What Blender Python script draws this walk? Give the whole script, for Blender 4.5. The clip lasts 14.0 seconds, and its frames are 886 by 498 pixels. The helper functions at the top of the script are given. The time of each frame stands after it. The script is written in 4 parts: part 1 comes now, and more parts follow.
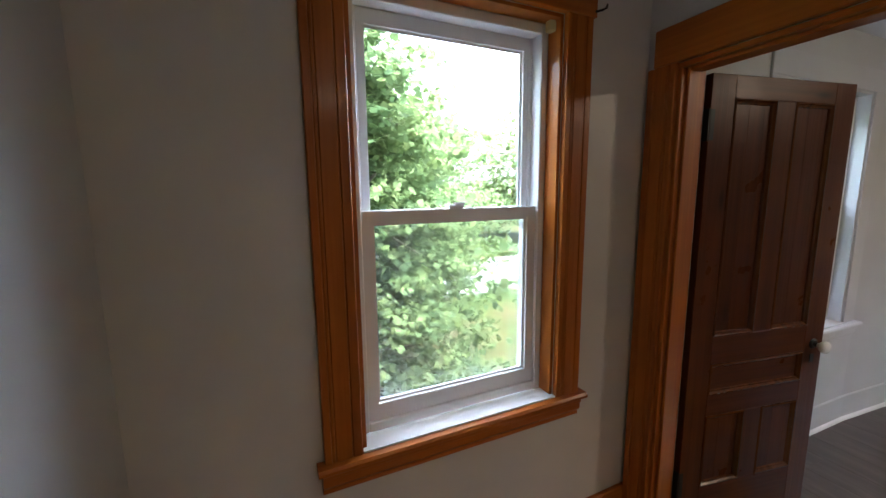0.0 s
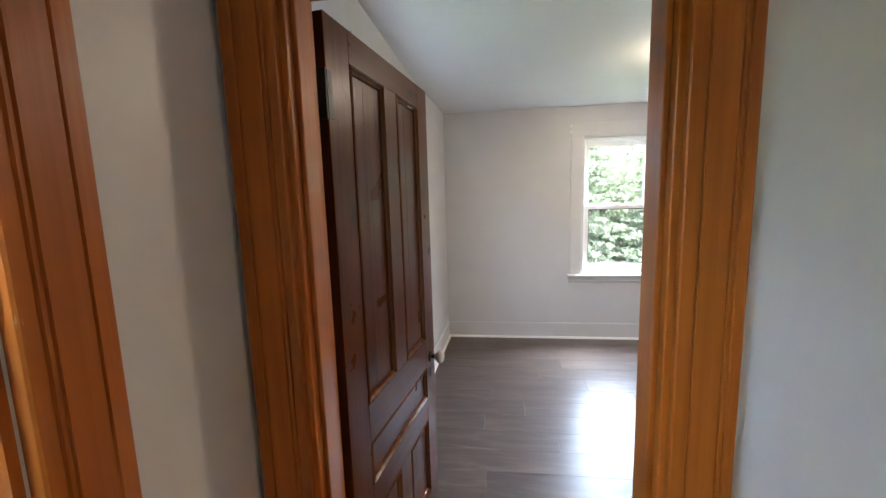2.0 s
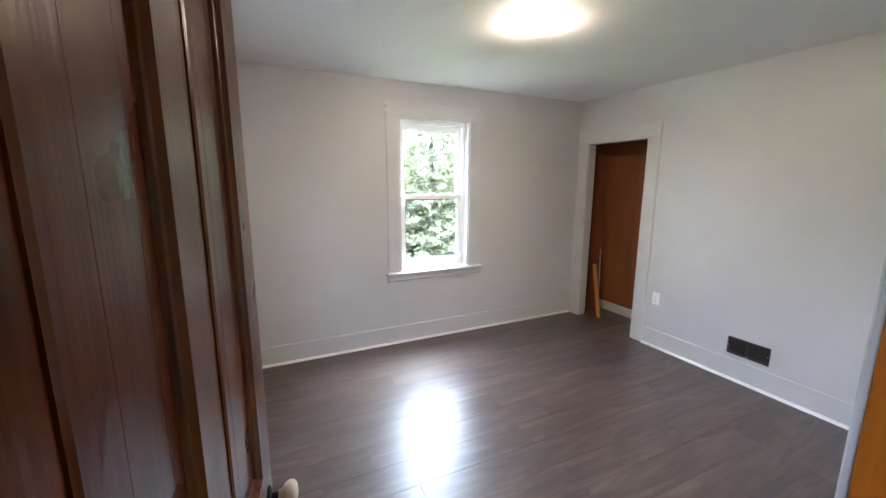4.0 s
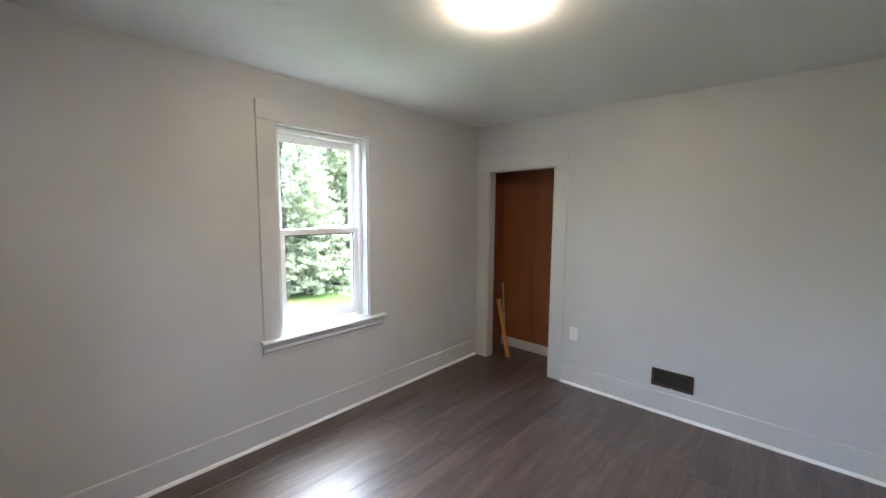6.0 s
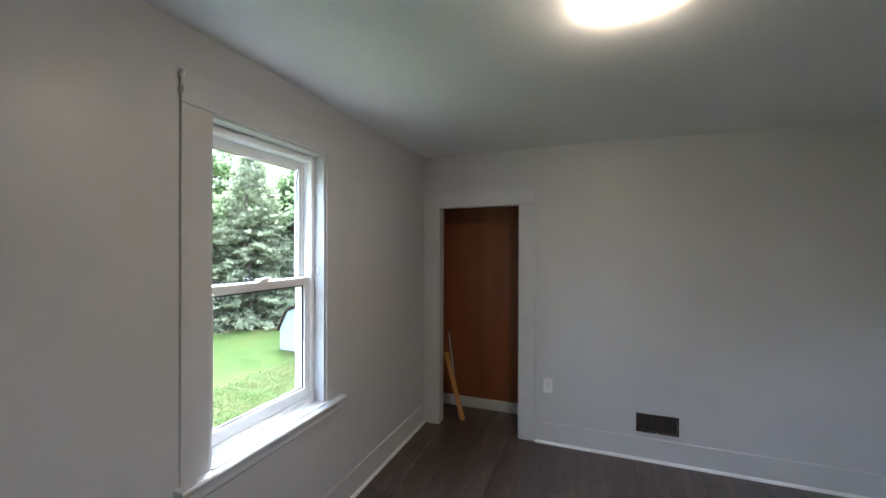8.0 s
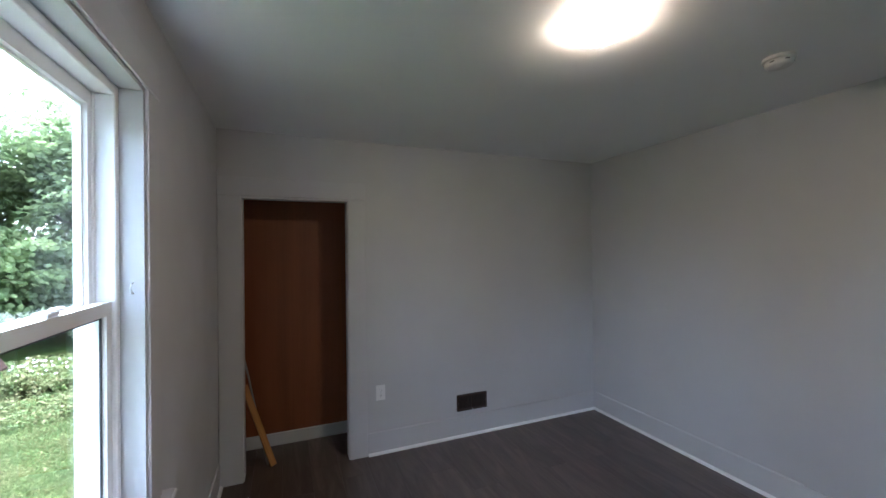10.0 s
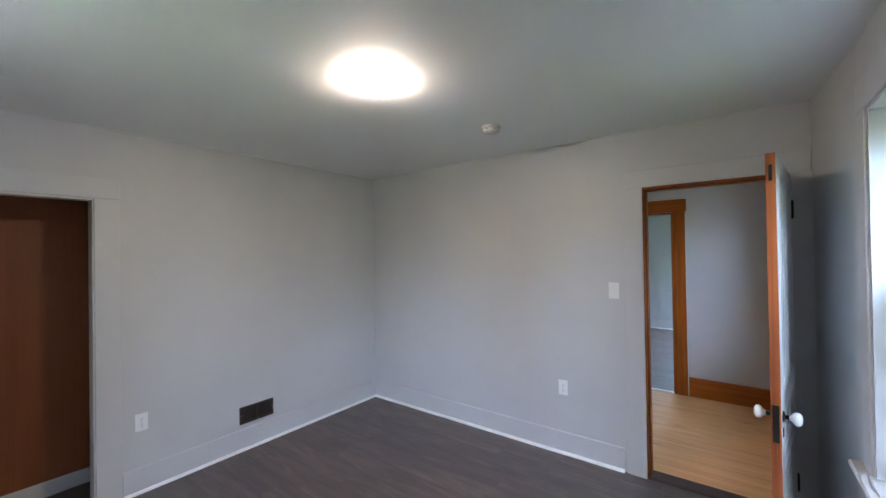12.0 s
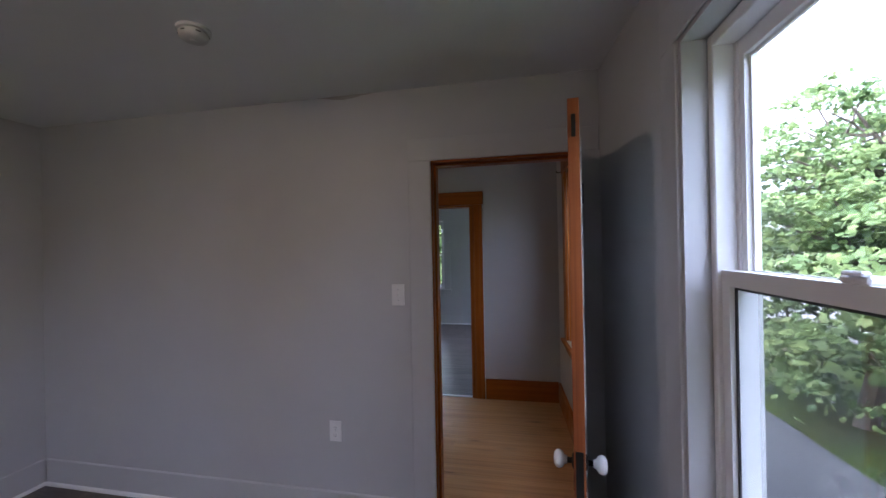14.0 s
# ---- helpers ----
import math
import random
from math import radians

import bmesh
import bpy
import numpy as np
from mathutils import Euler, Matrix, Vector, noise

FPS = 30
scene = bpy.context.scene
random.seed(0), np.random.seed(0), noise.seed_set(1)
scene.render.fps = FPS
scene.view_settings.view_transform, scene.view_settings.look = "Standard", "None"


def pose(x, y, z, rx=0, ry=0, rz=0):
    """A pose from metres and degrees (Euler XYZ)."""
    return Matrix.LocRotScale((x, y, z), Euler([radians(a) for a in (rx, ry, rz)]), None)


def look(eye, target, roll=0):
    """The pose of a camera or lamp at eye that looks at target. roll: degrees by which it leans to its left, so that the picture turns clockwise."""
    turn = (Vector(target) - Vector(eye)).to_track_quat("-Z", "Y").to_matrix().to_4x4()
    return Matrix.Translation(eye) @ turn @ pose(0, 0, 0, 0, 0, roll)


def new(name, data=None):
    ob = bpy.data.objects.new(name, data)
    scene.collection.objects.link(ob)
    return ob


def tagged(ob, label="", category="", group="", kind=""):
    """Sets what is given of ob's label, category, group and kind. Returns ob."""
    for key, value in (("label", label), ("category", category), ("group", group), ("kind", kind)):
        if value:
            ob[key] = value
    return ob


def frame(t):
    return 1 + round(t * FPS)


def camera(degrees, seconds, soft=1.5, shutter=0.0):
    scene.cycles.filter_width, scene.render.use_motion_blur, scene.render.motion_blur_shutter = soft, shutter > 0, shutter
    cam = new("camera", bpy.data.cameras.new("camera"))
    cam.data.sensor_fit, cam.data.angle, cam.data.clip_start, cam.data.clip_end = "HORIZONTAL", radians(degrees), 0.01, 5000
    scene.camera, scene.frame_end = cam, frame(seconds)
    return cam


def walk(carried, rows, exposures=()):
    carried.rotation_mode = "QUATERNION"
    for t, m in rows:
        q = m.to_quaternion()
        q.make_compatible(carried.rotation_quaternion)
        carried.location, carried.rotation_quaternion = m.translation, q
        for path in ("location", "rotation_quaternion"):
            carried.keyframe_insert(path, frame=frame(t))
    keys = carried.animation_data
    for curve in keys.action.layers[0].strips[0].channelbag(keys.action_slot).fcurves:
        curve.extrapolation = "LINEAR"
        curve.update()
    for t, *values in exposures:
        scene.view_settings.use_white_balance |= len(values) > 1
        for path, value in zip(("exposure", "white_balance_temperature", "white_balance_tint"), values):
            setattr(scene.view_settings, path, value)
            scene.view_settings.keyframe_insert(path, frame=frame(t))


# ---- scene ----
cam = camera(98.0, 14.0)
PATH = [
    (0, (1.697, 0.909, 1.546), (2.462, 2.734, 1.257), -0.6),
    (0.5, (1.808, 0.996, 1.545), (3.2, 2.404, 1.255), -0.2),
    (1, (2.018, 1.167, 1.55), (3.714, 2.187, 1.263), -0.2),
    (1.5, (2.178, 1.368, 1.548), (4.052, 2.007, 1.276), -1.3),
    (2, (2.31, 1.532, 1.538), (4.275, 1.79, 1.273), -1.7),
    (2.5, (2.492, 1.599, 1.53), (4.472, 1.521, 1.265), -0.9),
    (3, (2.732, 1.622, 1.551), (4.681, 1.273, 1.272), 0.0),
    (3.5, (2.93, 1.712, 1.542), (4.812, 1.132, 1.198), 0.2),
    (4, (3.07, 1.79, 1.552), (4.843, 0.942, 1.2), 0.2),
    (4.3, (3.16, 1.8, 1.565), (4.866, 0.815, 1.218), -0.1),
    (4.8, (3.38, 1.68, 1.56), (5.009, 0.561, 1.254), 0),
    (5.5, (3.72, 1.68, 1.555), (5.207, 0.364, 1.318), 0.2),
    (6.3, (4.047, 1.768, 1.55), (5.349, 0.262, 1.366), 0.3),
    (6.5, (4.123, 1.724, 1.578), (5.418, 0.21, 1.412), 0.1),
    (7, (4.46, 1.73, 1.521), (5.601, 0.088, 1.492), 0.4),
    (7.2, (4.568, 1.729, 1.535), (5.658, 0.052, 1.523), 0.4),
    (9.3, (5.783, 1.525, 1.604), (5.489, -0.453, 1.571), -0.3),
    (9.5, (5.865, 1.474, 1.613), (5.438, -0.48, 1.571), -0.4),
    (10, (6.0, 1.45, 1.555), (5.248, -0.4, 1.567), -0.7),
    (10.5, (6.12, 1.53, 1.575), (5.045, -0.155, 1.585), -0.7),
    (11, (6.224, 1.616, 1.574), (4.896, 0.12, 1.589), -0.7),
    (11.5, (6.213, 1.65, 1.568), (4.726, 0.313, 1.59), -0.8),
    (12, (6.176, 1.694, 1.577), (4.58, 0.489, 1.594), -0.9),
    (12.5, (6.056, 1.725, 1.571), (4.373, 0.645, 1.581), -1),
    (13, (5.85, 1.764, 1.556), (4.068, 0.857, 1.564), -1),
    (13.5, (5.559, 1.766, 1.543), (3.669, 1.113, 1.549), -1.1),
    (14, (5.234, 1.661, 1.526), (3.274, 1.265, 1.528), -1.1),
]
# ---- light levels ----
SKY, LAMP = 0.15, 3.7
EXPOSURES = [(0.0, 4.93, 5640, 9), (1.0, 4.82, 5590, 8), (2.0, 5.97, 5390, 8), (3.0, 6.06, 5340, 8), (4.0, 5.86, 5390, 8), (6.5, 5.36, 5390, 5), (9.5, 4.46, 5140, 8), (10.5, 4.66, 5140, 9), (11.5, 5.42, 5140, 10), (12.5, 5.24, 5140, 9), (13.5, 4.4, 5330, 19), (14.0, 4.02, 5390, 22)]
walk(cam, [(t, look(eye, target, roll)) for t, eye, target, roll in PATH], EXPOSURES)

# ---- world and light ----
world = bpy.data.worlds.new("sky")
scene.world = world
world.use_nodes = True
wn = world.node_tree.nodes
sky = wn.new("ShaderNodeTexSky")
sky.sky_type = "NISHITA"
sky.sun_disc = False
sky.sun_elevation, sky.sun_rotation = radians(68), radians(160)
sky.air_density, sky.dust_density, sky.ozone_density = 1.0, 6.0, 0.6
wn["Background"].inputs["Strength"].default_value = SKY
# a thin overcast takes most of the blue out of the sky
haze = wn.new("ShaderNodeHueSaturation")
haze.inputs["Saturation"].default_value = 0.42
world.node_tree.links.new(sky.outputs[0], haze.inputs["Color"])
world.node_tree.links.new(haze.outputs[0], wn["Background"].inputs["Color"])
sun = new("sun", bpy.data.lights.new("sun", "SUN"))
sun.data.energy, sun.data.angle, sun.data.color = 0.9, radians(60), (1.0, 0.96, 0.9)
sun.matrix_world = look((0, 0, 0), (-math.sin(radians(160)) * math.cos(radians(68)), -math.cos(radians(160)) * math.cos(radians(68)), -math.sin(radians(68))))


# ---- materials ----
def material(name, colour, rough=0.5, metal=0.0, spec=0.5):
    m = bpy.data.materials.new(name)
    m.use_nodes = True
    b = m.node_tree.nodes["Principled BSDF"]
    b.inputs["Base Color"].default_value = (*colour, 1)
    b.inputs["Roughness"].default_value = rough
    b.inputs["Metallic"].default_value = metal
    b.inputs["Specular IOR Level"].default_value = spec
    return m


class Nodes:
    """Short hand for node building on one material."""

    def __init__(self, m):
        self.t = m.node_tree
        self.b = self.t.nodes["Principled BSDF"]
        self.co = self.t.nodes.new("ShaderNodeTexCoord").outputs["Object"]

    def link(self, a, b):
        self.t.links.new(a, b)

    def mapped(self, scale, shift=None):
        n = self.t.nodes.new("ShaderNodeMapping")
        n.inputs["Scale"].default_value = scale
        self.link(self.co, n.inputs["Vector"])
        if shift is not None:
            self.link(shift, n.inputs["Location"])
        return n.outputs[0]

    def noise(self, vec, scale, detail=4.0, rough=0.55, distort=0.0):
        n = self.t.nodes.new("ShaderNodeTexNoise")
        n.inputs["Scale"].default_value, n.inputs["Detail"].default_value = scale, detail
        n.inputs["Roughness"].default_value, n.inputs["Distortion"].default_value = rough, distort
        self.link(vec, n.inputs["Vector"])
        return n.outputs["Fac"]

    def ramp(self, fac, stops):
        n = self.t.nodes.new("ShaderNodeValToRGB")
        e = n.color_ramp.elements
        while len(e) < len(stops):
            e.new(0.5)
        for el, (p, c) in zip(e, stops):
            el.position, el.color = p, (*c, 1) if len(c) == 3 else c
        self.link(fac, n.inputs[0])
        return n.outputs[0]

    def mix(self, fac, a, b, mode="MIX"):
        n = self.t.nodes.new("ShaderNodeMix")
        n.data_type, n.blend_type = "RGBA", mode
        for sock, v in ((n.inputs[0], fac), (n.inputs[6], a), (n.inputs[7], b)):
            if hasattr(v, "is_linked"):
                self.link(v, sock)
            elif isinstance(v, tuple):
                sock.default_value = (*v, 1)
            else:
                sock.default_value = v
        return n.outputs[2]

    def math(self, op, a, b):
        n = self.t.nodes.new("ShaderNodeMath")
        n.operation = op
        for sock, v in ((n.inputs[0], a), (n.inputs[1], b)):
            if hasattr(v, "is_linked"):
                self.link(v, sock)
            else:
                sock.default_value = v
        return n.outputs[0]

    def bump(self, height, strength, distance):
        n = self.t.nodes.new("ShaderNodeBump")
        n.inputs["Strength"].default_value, n.inputs["Distance"].default_value = strength, distance
        self.link(height, n.inputs["Height"])
        self.link(n.outputs[0], self.b.inputs["Normal"])

    def random(self):
        return self.t.nodes.new("ShaderNodeObjectInfo").outputs["Random"]

    def island(self):
        return self.t.nodes.new("ShaderNodeNewGeometry").outputs["Random Per Island"]


def paint(name, colour, rough, vary=0.04, bump=0.12, spec=0.4):
    """Rolled wall paint: faint blotches, roller stipple, a few scuffs."""
    m = material(name, colour, rough, spec=spec)
    n = Nodes(m)
    big = n.noise(n.co, 1.3, 3)
    lo, hi = tuple(c * (1 - vary) for c in colour), tuple(min(1, c * (1 + vary)) for c in colour)
    col = n.ramp(big, [(0.3, lo), (0.7, hi)])
    scuff = n.ramp(n.noise(n.mapped((3, 3, 9)), 2.5, 8, 0.7), [(0.66, (0, 0, 0)), (0.78, (0.22, 0.22, 0.22))])
    n.link(n.mix(scuff, col, tuple(c * 0.82 for c in colour)), n.b.inputs["Base Color"])
    n.link(n.ramp(n.noise(n.co, 4, 5), [(0.3, (rough - 0.08,) * 3), (0.7, (rough + 0.08,) * 3)]), n.b.inputs["Roughness"])
    wav = n.noise(n.co, 2.2, 2)
    stip = n.noise(n.co, 260, 2)
    n.bump(n.math("ADD", n.math("MULTIPLY", wav, 3.0), n.math("MULTIPLY", stip, 0.25)), bump, 0.01)
    return m


def wood(name, light, dark, rough, axis="z", grain=1.0, knots=True, coat=0.0, chips=0.0, fibre=0.2, spec=0.4, streak=0.5):
    """Varnished softwood: broad figure, long streaks, fine fibre, knots, small chips."""
    m = material(name, light, rough, spec=spec)
    n = Nodes(m)
    rnd = n.t.nodes.new("ShaderNodeCombineXYZ")
    r = n.random()
    for i in range(3):
        n.link(n.math("MULTIPLY", r, 7.0 + 3 * i), rnd.inputs[i])

    def along(a, b):
        return {"x": (b, a, a), "y": (a, b, a), "z": (a, a, b)}[axis]

    fig = n.noise(n.mapped(along(11, 0.9), rnd.outputs[0]), 1.0 * grain, 4, 0.55, 1.1)
    bands = n.noise(n.mapped(along(46, 0.55), rnd.outputs[0]), 1.0, 3, 0.5, 0.3)
    fib = n.noise(n.mapped(along(170, 3), rnd.outputs[0]), 1.0, 3)
    mid = tuple((a + b) / 2 for a, b in zip(light, dark))
    col = n.ramp(fig, [(0.3, dark), (0.5, mid), (0.7, light)])
    col = n.mix(streak, col, n.ramp(bands, [(0.33, tuple(c * 0.7 for c in dark)), (0.5, mid), (0.66, tuple(min(1, c * 1.12) for c in light))]))
    col = n.mix(fibre, col, n.ramp(fib, [(0.3, tuple(c * 0.5 for c in dark)), (0.7, light)]))
    if knots:
        v = n.t.nodes.new("ShaderNodeTexVoronoi")
        v.inputs["Scale"].default_value = 1.0
        n.link(n.mapped(along(7.5, 2.2), rnd.outputs[0]), v.inputs["Vector"])
        k = n.ramp(v.outputs["Distance"], [(0.03, (1, 1, 1)), (0.13, (0, 0, 0))])
        col = n.mix(n.math("MULTIPLY", k, 0.8), col, tuple(c * 0.22 for c in dark))
        eye = n.ramp(v.outputs["Distance"], [(0.1, (0.35, 0.35, 0.35)), (0.3, (0, 0, 0))])
        col = n.mix(eye, col, tuple(c * 0.55 for c in dark))
    if chips:
        c = n.ramp(n.noise(n.mapped(along(60, 11)), 1.0, 5, 0.65), [(0.7, (0, 0, 0)), (0.73, (1, 1, 1))])
        col = n.mix(n.math("MULTIPLY", c, chips), col, (0.6, 0.36, 0.16))
        scratch = n.ramp(n.noise(n.mapped(along(220, 7)), 1.0, 2), [(0.75, (0, 0, 0)), (0.79, (1, 1, 1))])
        col = n.mix(n.math("MULTIPLY", scratch, chips * 0.8), col, tuple(min(1, c * 1.9) for c in light))
    n.link(col, n.b.inputs["Base Color"])
    n.link(n.ramp(n.noise(n.co, 6, 6), [(0.3, (rough * 0.8,) * 3), (0.7, (rough * 1.25,) * 3)]), n.b.inputs["Roughness"])
    n.b.inputs["Coat Weight"].default_value = coat
    n.b.inputs["Coat Roughness"].default_value = 0.15
    n.bump(n.math("ADD", n.math("MULTIPLY", fib, 0.4), n.math("ADD", fig, bands)), 0.2, 0.003)
    return m


def leafy(name, a, b, c, through_light=0.35):
    m = material(name, a, 0.5)
    n = Nodes(m)
    col = n.ramp(n.island(), [(0.0, a), (0.5, b), (1.0, c)])
    big = n.noise(n.co, 0.9, 2)
    col = n.mix(n.ramp(big, [(0.4, (0, 0, 0)), (0.7, (0.6, 0.6, 0.6))]), col, c)
    n.link(col, n.b.inputs["Base Color"])
    n.b.inputs["Roughness"].default_value = 0.65
    n.b.inputs["Specular IOR Level"].default_value = 0.2
    tr = n.t.nodes.new("ShaderNodeBsdfTranslucent")
    n.link(n.mix(0.4, col, (0.14, 0.2, 0.09)), tr.inputs["Color"])
    mx = n.t.nodes.new("ShaderNodeMixShader")
    mx.inputs[0].default_value = through_light
    n.link(n.b.outputs[0], mx.inputs[1])
    n.link(tr.outputs[0], mx.inputs[2])
    n.link(mx.outputs[0], n.t.nodes["Material Output"].inputs["Surface"])
    return m


M_WALL = paint("grey_wall_paint", (0.52, 0.52, 0.525), 0.42)
M_LANDWALL = paint("landing_wall_paint", (0.57, 0.55, 0.53), 0.45, 0.08)
M_CEIL = paint("ceiling_paint", (0.74, 0.745, 0.74), 0.6, 0.02)
M_TRIM = paint("grey_trim_paint", (0.54, 0.54, 0.545), 0.4, 0.03, 0.06)
M_SHOE = paint("white_shoe_paint", (0.8, 0.8, 0.8), 0.4, 0.03, 0.05)
M_VINYL = paint("white_vinyl", (0.8, 0.8, 0.8), 0.38, 0.015, 0.02, 0.5)
M_SILL = paint("white_sill_paint", (0.72, 0.71, 0.69), 0.38, 0.06, 0.2)
M_PLASTIC = material("white_plastic", (0.78, 0.78, 0.77), 0.3)
# smoke alarm plastic, a darker grey than M_PLASTIC
M_ALARM = material("greyish_white_plastic", (0.55, 0.55, 0.54), 0.4)
M_SLOT = material("dark_slot", (0.02, 0.02, 0.02), 0.6)
M_GASKET = material("black_gasket", (0.03, 0.03, 0.035), 0.5)
AMBER, AMBER_DARK = (0.42, 0.125, 0.01), (0.27, 0.066, 0.005)
M_ORANGE = wood("amber_varnished_pine", AMBER, AMBER_DARK, 0.38, "z", 0.8, False, 0.1, 0.55, 0.15, 0.3, 0.28)
M_ORANGE_Y = wood("amber_varnished_pine_y", AMBER, AMBER_DARK, 0.38, "y", 0.8, False, 0.1, 0.4, 0.15, 0.3, 0.28)
M_ORANGE_X = wood("amber_varnished_pine_x", AMBER, AMBER_DARK, 0.38, "x", 0.8, False, 0.1, 0.4, 0.15, 0.3, 0.28)
BROWN, BROWN_DARK = (0.105, 0.027, 0.006), (0.058, 0.0135, 0.003)
M_DOOR = wood("brown_varnished_door", BROWN, BROWN_DARK, 0.32, "z", 0.7, True, 0.0, 0.0, 0.14, 0.12, 0.28)
M_DOOR_X = wood("brown_varnished_rail", BROWN, BROWN_DARK, 0.32, "x", 0.7, True, 0.0, 0.0, 0.14, 0.12, 0.28)
M_MOULD = wood("dark_door_moulding", (0.15, 0.045, 0.009), (0.06, 0.016, 0.004), 0.2, "z", 0.8, False, 0.1, 0.15, 0.15, 0.3)
M_EDGE = wood("worn_door_edge", (0.38, 0.115, 0.028), (0.22, 0.05, 0.01), 0.45, "z", 0.8, False, 0.1, 0.9)
M_PLY = wood("brown_closet_panel", (0.26, 0.088, 0.03), (0.175, 0.055, 0.018), 0.45, "z", 0.3, False, 0.0, 0.0, 0.08, 0.3, 0.12)
M_PINE = wood("honey_pine_floor", (0.74, 0.44, 0.19), (0.58, 0.3, 0.11), 0.36, "y", 0.7, True, 0.12, 0.1, 0.2, 0.4, 0.4)
M_BOARD = wood("yellow_pine_board", (0.5, 0.24, 0.06), (0.36, 0.15, 0.03), 0.4, "z", 0.7, False)
M_STEEL = material("dull_steel", (0.5, 0.5, 0.5), 0.35, 1.0)
M_IRON = material("black_iron", (0.012, 0.011, 0.01), 0.5, 0.0, 0.3)
M_BRONZE = paint("brown_register_metal", (0.05, 0.034, 0.028), 0.45, 0.25, 0.1)
M_PORCELAIN = material("white_porcelain", (0.82, 0.81, 0.78), 0.08)
M_JOINT = paint("shadowed_plaster_joint", (0.33, 0.32, 0.31), 0.8, 0.3)
M_BEIGE = material("cream_plastic", (0.6, 0.48, 0.27), 0.45)
M_LAMPRIM = material("lamp_rim_white", (0.8, 0.8, 0.8), 0.35)


def laminate():
    """Dark grey-brown laminate planks with a wide-grained printed figure."""
    m = material("dark_laminate", (0.06, 0.05, 0.045), 0.3, spec=0.8)
    n = Nodes(m)
    rnd = n.t.nodes.new("ShaderNodeCombineXYZ")
    r = n.random()
    for i in range(3):
        n.link(n.math("MULTIPLY", r, 11.0 + 5 * i), rnd.inputs[i])
    fig = n.noise(n.mapped((15, 2.0, 1), rnd.outputs[0]), 1.0, 5, 0.6, 0.9)
    fib = n.noise(n.mapped((160, 5, 1), rnd.outputs[0]), 1.0, 3)
    col = n.ramp(fig, [(0.28, (0.036, 0.026, 0.022)), (0.5, (0.076, 0.056, 0.047)), (0.7, (0.145, 0.11, 0.094))])
    col = n.mix(0.3, col, n.ramp(fib, [(0.3, (0.042, 0.032, 0.028)), (0.75, (0.115, 0.092, 0.081))]))
    tone = n.ramp(r, [(0.0, (0.84, 0.84, 0.84)), (1.0, (1.16, 1.15, 1.14))])
    n.link(n.mix(1.0, col, tone, "MULTIPLY"), n.b.inputs["Base Color"])
    n.link(n.ramp(n.noise(n.co, 3, 5), [(0.3, (0.285,) * 3), (0.7, (0.34,) * 3)]), n.b.inputs["Roughness"])
    n.bump(n.math("ADD", fib, fig), 0.1, 0.001)
    return m


M_LAM = laminate()


def glass():
    m = bpy.data.materials.new("window_glass")
    m.use_nodes = True
    t = m.node_tree
    t.nodes.remove(t.nodes["Principled BSDF"])
    tr = t.nodes.new("ShaderNodeBsdfTransparent")
    tr.inputs["Color"].default_value = (0.97, 0.985, 0.98, 1)
    gl = t.nodes.new("ShaderNodeBsdfGlossy")
    gl.inputs["Roughness"].default_value = 0.02
    lw = t.nodes.new("ShaderNodeLayerWeight")
    pw = t.nodes.new("ShaderNodeMath")
    pw.operation = "POWER"
    pw.inputs[1].default_value = 5.0
    t.links.new(lw.outputs["Facing"], pw.inputs[0])
    fr = t.nodes.new("ShaderNodeMath")
    fr.operation = "MULTIPLY_ADD"
    fr.inputs[1].default_value, fr.inputs[2].default_value = 0.5, 0.035
    t.links.new(pw.outputs[0], fr.inputs[0])
    mx = t.nodes.new("ShaderNodeMixShader")
    t.links.new(fr.outputs[0], mx.inputs[0])
    t.links.new(tr.outputs[0], mx.inputs[1])
    t.links.new(gl.outputs[0], mx.inputs[2])
    t.links.new(mx.outputs[0], t.nodes["Material Output"].inputs["Surface"])
    return m


M_GLASS = glass()


def screen(name, tone, cover):
    m = bpy.data.materials.new(name)
    m.use_nodes = True
    t = m.node_tree
    b = t.nodes["Principled BSDF"]
    b.inputs["Base Color"].default_value = (tone, tone * 1.02, tone * 1.05, 1)
    b.inputs["Roughness"].default_value = 0.6
    tr = t.nodes.new("ShaderNodeBsdfTransparent")
    mx = t.nodes.new("ShaderNodeMixShader")
    mx.inputs[0].default_value = cover
    t.links.new(tr.outputs[0], mx.inputs[1])
    t.links.new(b.outputs[0], mx.inputs[2])
    t.links.new(mx.outputs[0], t.nodes["Material Output"].inputs["Surface"])
    return m


M_SCREEN = screen("pale_insect_screen", 0.27, 0.24)
M_DARKNET = screen("dark_insect_screen", 0.08, 0.36)


def glow(name, colour, strength):
    m = material(name, colour, 0.4)
    b = m.node_tree.nodes["Principled BSDF"]
    b.inputs["Emission Color"].default_value = (*colour, 1)
    b.inputs["Emission Strength"].default_value = strength
    return m


M_GLOW = glow("lamp_diffuser", (1.0, 0.71, 0.46), LAMP)
# weaker glow for the added landing lamp, which stays out of view
M_GLOW_UNSEEN = glow("unseen_landing_lamp", (1.0, 0.74, 0.48), LAMP * 0.26)


